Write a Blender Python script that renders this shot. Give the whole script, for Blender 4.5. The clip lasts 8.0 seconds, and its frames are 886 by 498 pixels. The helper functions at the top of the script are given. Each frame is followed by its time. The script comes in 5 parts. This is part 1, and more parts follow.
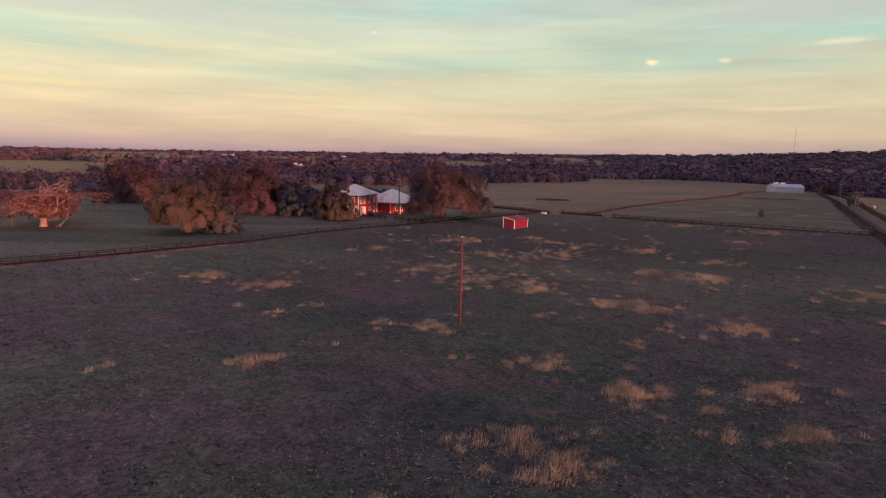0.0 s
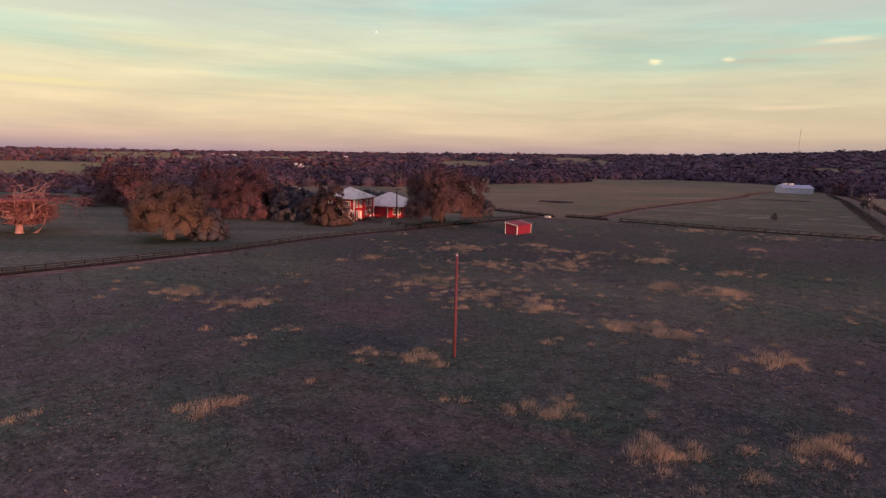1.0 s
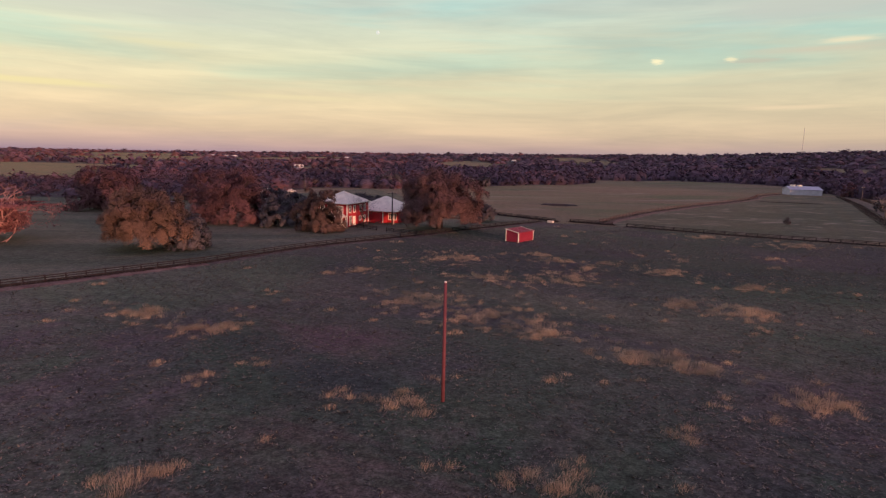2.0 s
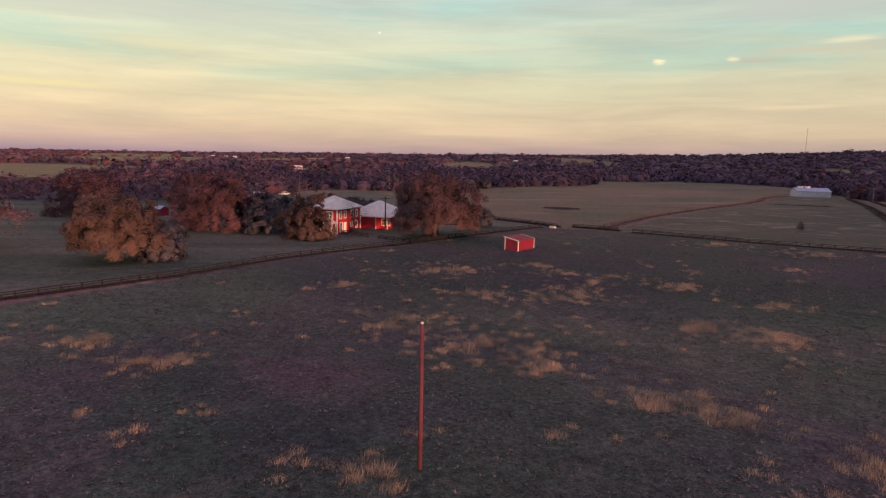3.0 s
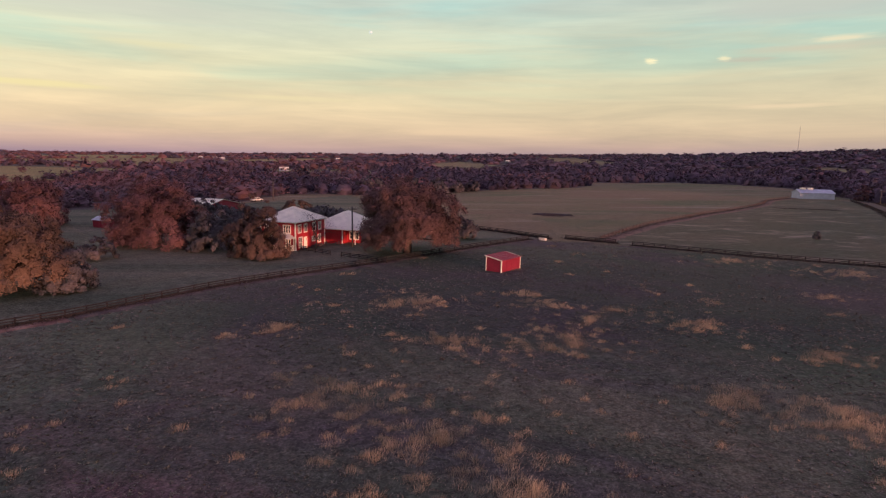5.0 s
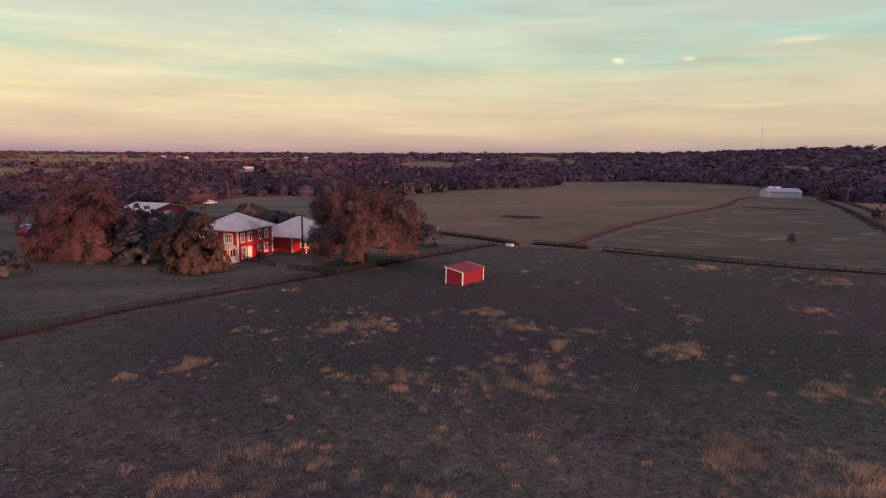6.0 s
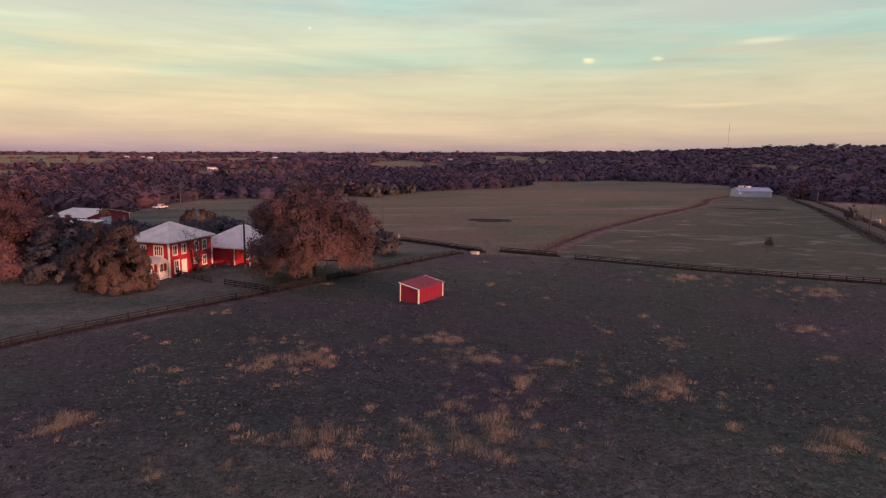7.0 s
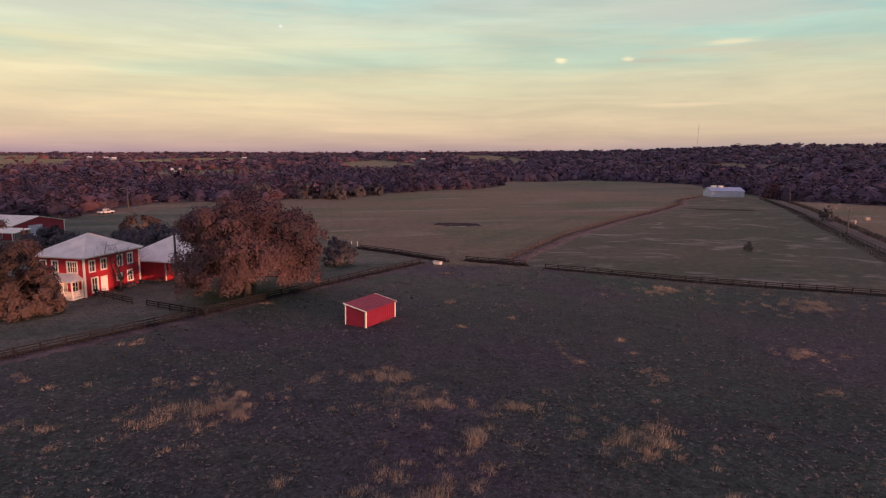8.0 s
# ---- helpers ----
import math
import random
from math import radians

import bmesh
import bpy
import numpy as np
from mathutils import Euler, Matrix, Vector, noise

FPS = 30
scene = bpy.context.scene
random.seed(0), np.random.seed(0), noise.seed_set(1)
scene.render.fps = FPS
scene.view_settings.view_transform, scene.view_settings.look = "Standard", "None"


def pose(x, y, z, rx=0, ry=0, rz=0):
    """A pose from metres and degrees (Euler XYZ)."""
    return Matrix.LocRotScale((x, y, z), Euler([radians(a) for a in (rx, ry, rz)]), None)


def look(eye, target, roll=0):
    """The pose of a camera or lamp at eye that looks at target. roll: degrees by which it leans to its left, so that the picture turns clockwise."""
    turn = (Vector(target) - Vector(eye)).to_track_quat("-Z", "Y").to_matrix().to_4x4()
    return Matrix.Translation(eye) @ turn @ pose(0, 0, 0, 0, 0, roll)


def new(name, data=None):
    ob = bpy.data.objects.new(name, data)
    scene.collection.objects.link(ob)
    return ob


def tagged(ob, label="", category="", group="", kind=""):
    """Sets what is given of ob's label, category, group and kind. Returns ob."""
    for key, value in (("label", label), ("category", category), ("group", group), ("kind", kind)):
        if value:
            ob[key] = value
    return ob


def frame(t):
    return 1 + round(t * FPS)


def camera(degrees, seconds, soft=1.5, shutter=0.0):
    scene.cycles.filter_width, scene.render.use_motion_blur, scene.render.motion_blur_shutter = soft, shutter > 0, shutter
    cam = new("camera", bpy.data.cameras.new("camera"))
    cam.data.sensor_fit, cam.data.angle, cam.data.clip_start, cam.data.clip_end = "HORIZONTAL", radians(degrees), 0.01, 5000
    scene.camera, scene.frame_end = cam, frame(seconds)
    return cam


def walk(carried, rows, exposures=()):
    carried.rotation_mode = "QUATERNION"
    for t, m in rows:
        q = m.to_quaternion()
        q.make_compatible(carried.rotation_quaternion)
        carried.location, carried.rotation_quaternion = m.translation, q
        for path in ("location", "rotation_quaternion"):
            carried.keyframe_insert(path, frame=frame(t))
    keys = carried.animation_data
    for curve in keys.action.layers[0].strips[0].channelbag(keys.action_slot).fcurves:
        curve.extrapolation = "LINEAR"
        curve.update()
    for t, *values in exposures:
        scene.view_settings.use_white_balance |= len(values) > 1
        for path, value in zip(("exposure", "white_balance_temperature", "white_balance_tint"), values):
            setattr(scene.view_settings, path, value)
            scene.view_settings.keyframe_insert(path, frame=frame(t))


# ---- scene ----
cam = camera(73.2, 8.0, 1.2)
METRES, EYE, TILT, LEAN, TURN = 71.4, 16.1, 0.0, 0.0, 0.0
ROWS = [
    (0.0, 0.0, 0.0, 0.0, 0.22, -8.72, -1.44),
    (0.5, 0.0056, 0.0488, 0.0037, 0.35, -8.73, -1.41),
    (1.0, 0.0114, 0.0991, 0.008, 0.48, -8.76, -1.39),
    (1.5, 0.0179, 0.1509, 0.0121, 0.58, -8.75, -1.36),
    (3.0, 0.0435, 0.318, 0.024, 0.84, -8.71, -1.27),
    (3.5, 0.0539, 0.3763, 0.0277, 0.89, -8.7, -1.24),
    (4.0, 0.0659, 0.4361, 0.0318, 0.89, -8.7, -1.2),
    (4.5, 0.0795, 0.4981, 0.0357, 0.84, -8.7, -1.16),
    (6.0, 0.1303, 0.6951, 0.0458, -2.54, -8.78, -0.9),
    (6.5, 0.1518, 0.7637, 0.0494, -3.8, -8.81, -0.84),
    (7.0, 0.1754, 0.8323, 0.0528, -5.11, -8.82, -0.75),
    (7.5, 0.2013, 0.9003, 0.0557, -6.33, -8.83, -0.69),
    (8.0, 0.229, 0.9677, 0.0587, -7.55, -8.84, -0.62),
]
walk(cam, [(t, pose(0, 0, EYE, TILT, LEAN, TURN) @ pose(METRES * x, METRES * y, METRES * z, 90 + pitch, roll, yaw)) for t, x, y, z, yaw, pitch, roll in ROWS])

# ---- sky and sun ----
SUN_AZ, SUN_EL = radians(140), radians(2.0)


def lin(r, g, b):
    """sRGB 0..255 to linear."""
    return tuple(((c / 255) / 12.92 if c / 255 < 0.04045 else ((c / 255 + 0.055) / 1.055) ** 2.4) for c in (r, g, b))


def node(nt, kind, **sets):
    """A node with the values of its inputs."""
    n = nt.nodes.new(kind)
    for k, v in sets.items():
        n.inputs[k].default_value = v
    return n


def ramp(nt, stops, mode="LINEAR"):
    n = nt.nodes.new("ShaderNodeValToRGB")
    n.color_ramp.interpolation = mode
    while len(n.color_ramp.elements) < len(stops):
        n.color_ramp.elements.new(0.5)
    for e, (p, c) in zip(n.color_ramp.elements, stops):
        e.position, e.color = p, ((*c, 1) if len(c) == 3 else c)
    return n


def mixrgb(nt, fac, a, b, blend="MIX"):
    n = nt.nodes.new("ShaderNodeMix")
    n.data_type, n.blend_type = "RGBA", blend
    for sock, v in ((n.inputs[0], fac), (n.inputs[6], a), (n.inputs[7], b)):
        if isinstance(v, bpy.types.NodeSocket):
            nt.links.new(v, sock)
        elif isinstance(v, (int, float)):
            sock.default_value = v
        else:
            sock.default_value = (*v[:3], 1)
    return n.outputs[2]


world = bpy.data.worlds.new("evening_sky")
scene.world = world
world.use_nodes = True
wt = world.node_tree
wt.nodes.clear()
w_out = node(wt, "ShaderNodeOutputWorld")
w_bg = node(wt, "ShaderNodeBackground")
wt.links.new(w_bg.outputs[0], w_out.inputs[0])
sky = node(wt, "ShaderNodeTexSky")
sky.sky_type, sky.sun_disc, sky.sun_elevation, sky.sun_rotation = "NISHITA", False, SUN_EL, SUN_AZ
sky.air_density, sky.dust_density, sky.ozone_density = 1.0, 2.0, 1.5
w_tc = node(wt, "ShaderNodeTexCoord")
w_sep = node(wt, "ShaderNodeSeparateXYZ")
wt.links.new(w_tc.outputs["Generated"], w_sep.inputs[0])
# thin high cloud lit by the low sun: a veil whose colour goes with height
veil = ramp(wt, [(0.0, lin(160, 134, 142)), (0.018, lin(190, 162, 150)), (0.04, lin(210, 186, 157)), (0.08, lin(215, 198, 164)), (0.14, lin(208, 204, 173)),
                 (0.19, lin(199, 205, 183)), (0.25, lin(188, 200, 190)), (0.4, lin(178, 174, 190)), (1.0, lin(168, 136, 190))])
wt.links.new(w_sep.outputs[2], veil.inputs[0])
gaps = ramp(wt, [(0.0, lin(152, 128, 146)), (0.04, lin(204, 182, 158)), (0.1, lin(204, 200, 168)), (0.15, lin(188, 206, 184)), (0.2, lin(175, 205, 193)),
                 (0.28, lin(168, 199, 197)), (0.5, lin(158, 160, 192)), (1.0, lin(148, 124, 186))])
wt.links.new(w_sep.outputs[2], gaps.inputs[0])
w_map = node(wt, "ShaderNodeMapping", Scale=(1.0, 1.0, 10.0), Rotation=(0.03, 0.03, 0))
wt.links.new(w_tc.outputs["Generated"], w_map.inputs[0])
streak = node(wt, "ShaderNodeTexNoise", Scale=1.6, Detail=4.0, Roughness=0.5, Distortion=0.6)
wt.links.new(w_map.outputs[0], streak.inputs[0])
thick = ramp(wt, [(0.34, (0, 0, 0)), (0.58, (1, 1, 1))], "EASE")
wt.links.new(streak.outputs[0], thick.inputs[0])
w_map2 = node(wt, "ShaderNodeMapping", Scale=(2.4, 2.4, 24.0), Rotation=(0.02, -0.05, 0))
wt.links.new(w_tc.outputs["Generated"], w_map2.inputs[0])
wisp = node(wt, "ShaderNodeTexNoise", Scale=1.4, Detail=5.0, Roughness=0.6, Distortion=0.3)
wt.links.new(w_map2.outputs[0], wisp.inputs[0])
wisps = ramp(wt, [(0.35, (0.87, 0.885, 0.91)), (0.68, (1.1, 1.085, 1.06))])
wt.links.new(wisp.outputs[0], wisps.inputs[0])
clouded = mixrgb(wt, thick.outputs[0], gaps.outputs[0], veil.outputs[0])
clouded = mixrgb(wt, 1.0, clouded, wisps.outputs[0], "MULTIPLY")
side = ramp(wt, [(0.0, (1.1, 1.07, 1.03)), (1.0, (0.83, 0.845, 0.88))])
w_half = node(wt, "ShaderNodeMapRange", **{"From Min": -0.7, "From Max": 0.8})
wt.links.new(w_sep.outputs[0], w_half.inputs[0])
wt.links.new(w_half.outputs[0], side.inputs[0])
clouded = mixrgb(wt, 1.0, clouded, side.outputs[0], "MULTIPLY")


def cloud(base, towards, wide, flat, tone, thickness, ragged=1.3):
    """One cloud of the evening sky: a soft patch round a direction, wide across and flat upwards, its edge frayed."""
    sub = wt.nodes.new("ShaderNodeVectorMath")
    sub.operation = "SUBTRACT"
    wt.links.new(w_tc.outputs["Generated"], sub.inputs[0])
    sub.inputs[1].default_value = towards
    flatten = node(wt, "ShaderNodeMapping", Scale=(1 / wide, 1 / wide, 1 / flat))
    wt.links.new(sub.outputs[0], flatten.inputs[0])
    far = wt.nodes.new("ShaderNodeVectorMath")
    far.operation = "LENGTH"
    wt.links.new(flatten.outputs[0], far.inputs[0])
    fray = node(wt, "ShaderNodeTexNoise", Scale=0.45 / wide, Detail=4.0, Roughness=0.6)
    wt.links.new(w_map2.outputs[0], fray.inputs[0])
    bent = wt.nodes.new("ShaderNodeMath")
    bent.operation = "MULTIPLY_ADD"
    wt.links.new(fray.outputs[0], bent.inputs[0])
    bent.inputs[1].default_value = ragged
    wt.links.new(far.outputs["Value"], bent.inputs[2])
    body = node(wt, "ShaderNodeMapRange", **{"From Min": ragged * 0.5 + 0.1, "From Max": 1.0 + ragged * 0.5, "To Min": thickness, "To Max": 0.0})
    body.interpolation_type = "SMOOTHSTEP"
    wt.links.new(bent.outputs[0], body.inputs[0])
    return mixrgb(wt, body.outputs[0], base, tone)


for cloud_at, wide, flat, tone, thickness in (
        ((0.5, 0.84, 0.215), 0.26, 0.03, lin(184, 188, 178), 0.85), ((0.52, 0.84, 0.158), 0.16, 0.009, lin(196, 186, 164), 0.75),
        ((-0.5, 0.85, 0.205), 0.38, 0.035, lin(196, 196, 180), 0.8), ((0.43, 0.891, 0.147), 0.05, 0.006, lin(184, 178, 160), 0.7),
        ((0.53, 0.835, 0.168), 0.06, 0.006, lin(228, 212, 178), 0.7), ((-0.4254, 0.8919, 0.1535), 0.1, 0.007, lin(216, 208, 168), 0.6),
        ((-0.556, 0.826, 0.09), 0.16, 0.007, lin(228, 212, 158), 0.75), ((-0.24, 0.966, 0.0885), 0.16, 0.006, lin(222, 206, 164), 0.6),
        ((0.47, 0.8788, 0.0817), 0.1, 0.005, lin(226, 202, 168), 0.6), ((0.1, 0.99, 0.105), 0.5, 0.012, lin(208, 202, 168), 0.5),
        ((0.3092, 0.939, 0.1504), 0.013, 0.006, lin(244, 230, 186), 0.85), ((0.4038, 0.9024, 0.1503), 0.012, 0.0055, lin(236, 222, 182), 0.7)):
    clouded = cloud(clouded, cloud_at, wide, flat, tone, thickness)
sky_part = mixrgb(wt, 1.0, sky.outputs[0], (0.1, 0.1, 0.1), "MULTIPLY")
both = mixrgb(wt, 0.1, clouded, sky_part)
wt.links.new(both, w_bg.inputs[0])
w_bg.inputs[1].default_value = 1.32

sun_data = bpy.data.lights.new("sun", "SUN")
sun_data.energy, sun_data.angle, sun_data.color = 5.0, radians(0.6), (1.0, 0.46, 0.31)
sun = new("sun", sun_data)
sun_dir = Vector((math.sin(SUN_AZ) * math.cos(SUN_EL), math.cos(SUN_AZ) * math.cos(SUN_EL), math.sin(SUN_EL)))
sun.matrix_world = look(sun_dir * 300, (0, 0, 0))


# ---- materials ----
def material(name, colour, rough=0.8, metal=0.0, vary=0.25, scale=3.0, fine=40.0, bump=0.15, tint=None, island=0.0, objrand=0.0, spec=0.3):
    """A surface with two scales of variation about its colour, and a fine relief."""
    m = bpy.data.materials.new(name)
    m.use_nodes = True
    nt = m.node_tree
    bsdf = nt.nodes["Principled BSDF"]
    tc = node(nt, "ShaderNodeTexCoord")
    n1 = node(nt, "ShaderNodeTexNoise", Scale=scale, Detail=4.0)
    n2 = node(nt, "ShaderNodeTexNoise", Scale=fine, Detail=3.0)
    nt.links.new(tc.outputs["Object"], n1.inputs[0])
    nt.links.new(tc.outputs["Object"], n2.inputs[0])
    dark = tuple(c * (1 - vary) for c in colour)
    light = tuple(min(0.95, c * (1 + vary)) for c in (tint or colour))
    r1 = ramp(nt, [(0.3, dark), (0.7, light)])
    nt.links.new(n1.outputs[0], r1.inputs[0])
    r2 = ramp(nt, [(0.3, (1 - vary * 0.6,) * 3), (0.7, (1 + vary * 0.6,) * 3)])
    nt.links.new(n2.outputs[0], r2.inputs[0])
    col = mixrgb(nt, 1.0, r1.outputs[0], r2.outputs[0], "MULTIPLY")
    if island:
        geo = node(nt, "ShaderNodeNewGeometry")
        r3 = ramp(nt, [(0.0, (1 - island,) * 3), (1.0, (1 + island,) * 3)])
        nt.links.new(geo.outputs["Random Per Island"], r3.inputs[0])
        col = mixrgb(nt, 1.0, col, r3.outputs[0], "MULTIPLY")
    if objrand:
        oi = node(nt, "ShaderNodeObjectInfo")
        r4 = ramp(nt, [(0.0, (1 - objrand,) * 3), (1.0, (1 + objrand,) * 3)])
        nt.links.new(oi.outputs["Random"], r4.inputs[0])
        col = mixrgb(nt, 1.0, col, r4.outputs[0], "MULTIPLY")
    nt.links.new(col, bsdf.inputs["Base Color"])
    bsdf.inputs["Roughness"].default_value = rough
    bsdf.inputs["Metallic"].default_value = metal
    bsdf.inputs["Specular IOR Level"].default_value = spec
    if bump:
        b = node(nt, "ShaderNodeBump", Strength=bump, Distance=0.05)
        nt.links.new(n2.outputs[0], b.inputs["Height"])
        nt.links.new(b.outputs[0], bsdf.inputs["Normal"])
    return m


def leaf_material(name, colour, tint, scale=0.25, island=0.35, through_light=0.25, fuzz=0.0):
    """Foliage: patches of hue across the crown, leaf by leaf variation, some light passing through."""
    m = material(name, colour, 0.75, 0, 0.3, scale, 2.0, 0, tint, island, 0, 0.15)
    nt = m.node_tree
    bsdf = nt.nodes["Principled BSDF"]
    tr = node(nt, "ShaderNodeBsdfTranslucent")
    nt.links.new(bsdf.inputs["Base Color"].links[0].from_socket, tr.inputs[0])
    mx = node(nt, "ShaderNodeMixShader", Fac=through_light)
    nt.links.new(bsdf.outputs[0], mx.inputs[1])
    nt.links.new(tr.outputs[0], mx.inputs[2])
    nt.links.new(mx.outputs[0], nt.nodes["Material Output"].inputs[0])
    if fuzz:
        bsdf.inputs["Sheen Weight"].default_value = fuzz
        bsdf.inputs["Sheen Tint"].default_value = (0.6, 0.5, 0.38, 1)
    return m


LEAF_OAK = leaf_material("oak_leaves", (0.14, 0.094, 0.074), (0.19, 0.12, 0.09), 0.18, 0.14, 0.2)
LEAF_BIG = leaf_material("big_oak_leaves", (0.118, 0.076, 0.078), (0.154, 0.088, 0.083), 0.16, 0.14, 0.2)
LEAF_RUST = leaf_material("rusty_leaves", (0.134, 0.074, 0.08), (0.17, 0.086, 0.086), 0.18, 0.14, 0.2)
LEAF_DARK = leaf_material("dark_leaves", (0.1, 0.098, 0.108), (0.132, 0.114, 0.118), 0.25, 0.14, 0.2)
LEAF_HOUSE = leaf_material("pecan_leaves", (0.116, 0.08, 0.07), (0.148, 0.094, 0.078), 0.2, 0.14, 0.2)
LEAF_PINK = leaf_material("withered_leaves", (0.23, 0.095, 0.1), (0.29, 0.125, 0.12), 0.3, 0.2)


def woodland_material():
    """Leaves of the far woods: each tree has its own hue, from shade-dark green to sun-warmed rust."""
    m = leaf_material("woodland_leaves", (0.2, 0.14, 0.162), (0.235, 0.158, 0.172), 0.03, 0.1, 0.2)
    nt = m.node_tree
    bsdf = nt.nodes["Principled BSDF"]
    src = bsdf.inputs["Base Color"].links[0].from_socket
    at = node(nt, "ShaderNodeAttribute")
    at.attribute_name = "hue"
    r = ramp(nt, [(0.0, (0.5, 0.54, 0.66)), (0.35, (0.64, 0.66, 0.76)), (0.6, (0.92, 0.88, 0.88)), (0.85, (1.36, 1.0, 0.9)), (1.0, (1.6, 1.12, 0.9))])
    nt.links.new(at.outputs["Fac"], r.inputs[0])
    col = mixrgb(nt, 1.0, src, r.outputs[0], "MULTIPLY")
    for n in nt.nodes:
        if n.type in ("BSDF_PRINCIPLED", "BSDF_TRANSLUCENT"):
            nt.links.new(col, n.inputs[0])
    return m


LEAF_WOODS = woodland_material()
BARK = material("bark", (0.07, 0.055, 0.05), 0.9, 0, 0.35, 2.0, 14.0, 0.5)
# Pale bare wood with the low sun's red put into its colour, for the dying oak.
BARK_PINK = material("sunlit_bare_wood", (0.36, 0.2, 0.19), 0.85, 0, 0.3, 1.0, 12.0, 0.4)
BARK_PALE = material("weathered_bare_wood", (0.45, 0.35, 0.31), 0.85, 0, 0.3, 1.5, 12.0, 0.4)
RED_WALL = material("red_siding", (0.42, 0.026, 0.036), 0.6, 0, 0.18, 0.8, 9.0, 0.1)
RED_METAL = material("red_sheet_metal", (0.22, 0.02, 0.042), 0.45, 0, 0.15, 0.7, 6.0, 0.06)
WHITE_TRIM = material("white_trim", (0.84, 0.78, 0.68), 0.55, 0, 0.08, 2.0, 20.0, 0.05)
ROOF_PALE = material("pale_metal_roof", (0.72, 0.65, 0.53), 0.5, 0.0, 0.12, 0.6, 8.0, 0.06)
WHITE_METAL = material("white_sheet_metal", (0.42, 0.42, 0.5), 0.5, 0, 0.12, 0.5, 5.0, 0.06)
# Board colours with light put in: shade darkens the first, low sun reddens the second.
FENCE_WOOD = material("shaded_boards", (0.014, 0.011, 0.013), 0.85, 0, 0.3, 1.5, 25.0, 0.3, None, 0, 0.3)
SUNLIT_BOARDS = material("sunlit_boards", (0.2, 0.09, 0.085), 0.85, 0, 0.3, 1.5, 25.0, 0.3, None, 0, 0.3)
RAW_WOOD = material("reddish_posts", (0.07, 0.04, 0.038), 0.85, 0, 0.3, 1.5, 25.0, 0.3, None, 0, 0.3)
POLE_WOOD = material("creosoted_pole", (0.12, 0.036, 0.048), 0.8, 0, 0.25, 1.0, 22.0, 0.3)
GREY_POLE = material("grey_weathered_pole", (0.1, 0.085, 0.08), 0.85, 0, 0.25, 1.0, 22.0, 0.3)
PALE_POST = material("pale_post", (0.55, 0.52, 0.48), 0.7, 0, 0.15, 1.0, 22.0, 0.1)
STEEL = material("galvanised_steel", (0.45, 0.45, 0.47), 0.45, 0.6, 0.15, 3.0, 30.0, 0.05)
CONCRETE = material("concrete", (0.35, 0.33, 0.31), 0.9, 0, 0.2, 1.2, 18.0, 0.2)
HAY = material("hay", (0.42, 0.33, 0.26), 0.95, 0, 0.25, 2.0, 25.0, 0.5)
DRY_GRASS = leaf_material("dry_grass", (0.3, 0.262, 0.22), (0.44, 0.318, 0.225), 0.2, 0.3, 0.45)
WEED = leaf_material("green_weeds", (0.104, 0.12, 0.086), (0.152, 0.126, 0.112), 0.06, 0.5, 0.12, 0.05)
# Rank grass whose dark colour also carries the shade below the fence rails.
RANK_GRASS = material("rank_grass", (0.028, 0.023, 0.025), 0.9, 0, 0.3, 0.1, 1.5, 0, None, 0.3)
MUD = material("wet_mud", (0.025, 0.018, 0.017), 0.6, 0, 0.3, 0.8, 6.0, 0.3)
DARK_VOID = material("dark_interior", (0.02, 0.016, 0.016), 0.9, 0, 0.2, 1.0, 5.0, 0)
RUBBER = material("black_rubber", (0.02, 0.02, 0.02), 0.8, 0, 0.2, 3.0, 20.0, 0.1)


def glass_material():
    m = material("window_glass", (0.03, 0.03, 0.035), 0.08, 0, 0.1, 1.0, 3.0, 0, None, 0, 0, 0.5)
    return m


GLASS = glass_material()
WATER = material("pond_water", (0.02, 0.022, 0.025), 0.04, 0, 0.1, 0.5, 3.0, 0.02, None, 0, 0, 0.5)


# ---- building helpers ----
def box(bm, x0, x1, y0, y1, z0, z1):
    vs = [bm.verts.new(p) for p in ((x0, y0, z0), (x1, y0, z0), (x1, y1, z0), (x0, y1, z0), (x0, y0, z1), (x1, y0, z1), (x1, y1, z1), (x0, y1, z1))]
    for f in ((3, 2, 1, 0), (4, 5, 6, 7), (0, 1, 5, 4), (1, 2, 6, 5), (2, 3, 7, 6), (3, 0, 4, 7)):
        bm.faces.new([vs[i] for i in f])


def tube(bm, pts, radii, segs=8):
    """A tapered tube along points."""
    rings = []
    pts = [Vector(p) for p in pts]
    for i, p in enumerate(pts):
        d = (pts[min(i + 1, len(pts) - 1)] - pts[max(i - 1, 0)]).normalized()
        a = d.orthogonal().normalized() if abs(d.z) < 0.9 else Vector((1, 0, 0)).cross(d).normalized()
        b = d.cross(a)
        rings.append([bm.verts.new(p + radii[i] * (math.cos(k * 2 * math.pi / segs) * a + math.sin(k * 2 * math.pi / segs) * b)) for k in range(segs)])
    for r0, r1 in zip(rings, rings[1:]):
        for k in range(segs):
            bm.faces.new((r0[k], r0[(k + 1) % segs], r1[(k + 1) % segs], r1[k]))
    bm.faces.new(rings[0][::-1])
    bm.faces.new(rings[-1])


def bevelled(bm, width):
    bmesh.ops.bevel(bm, geom=list(bm.edges), offset=width, segments=1, affect="EDGES", profile=0.5)


def as_mesh(name, bm, mat, smooth=False):
    me = bpy.data.meshes.new(name)
    bmesh.ops.recalc_face_normals(bm, faces=list(bm.faces))
    bm.to_mesh(me)
    bm.free()
    me.materials.append(mat)
    if smooth:
        for p in me.polygons:
            p.use_smooth = True
    return me


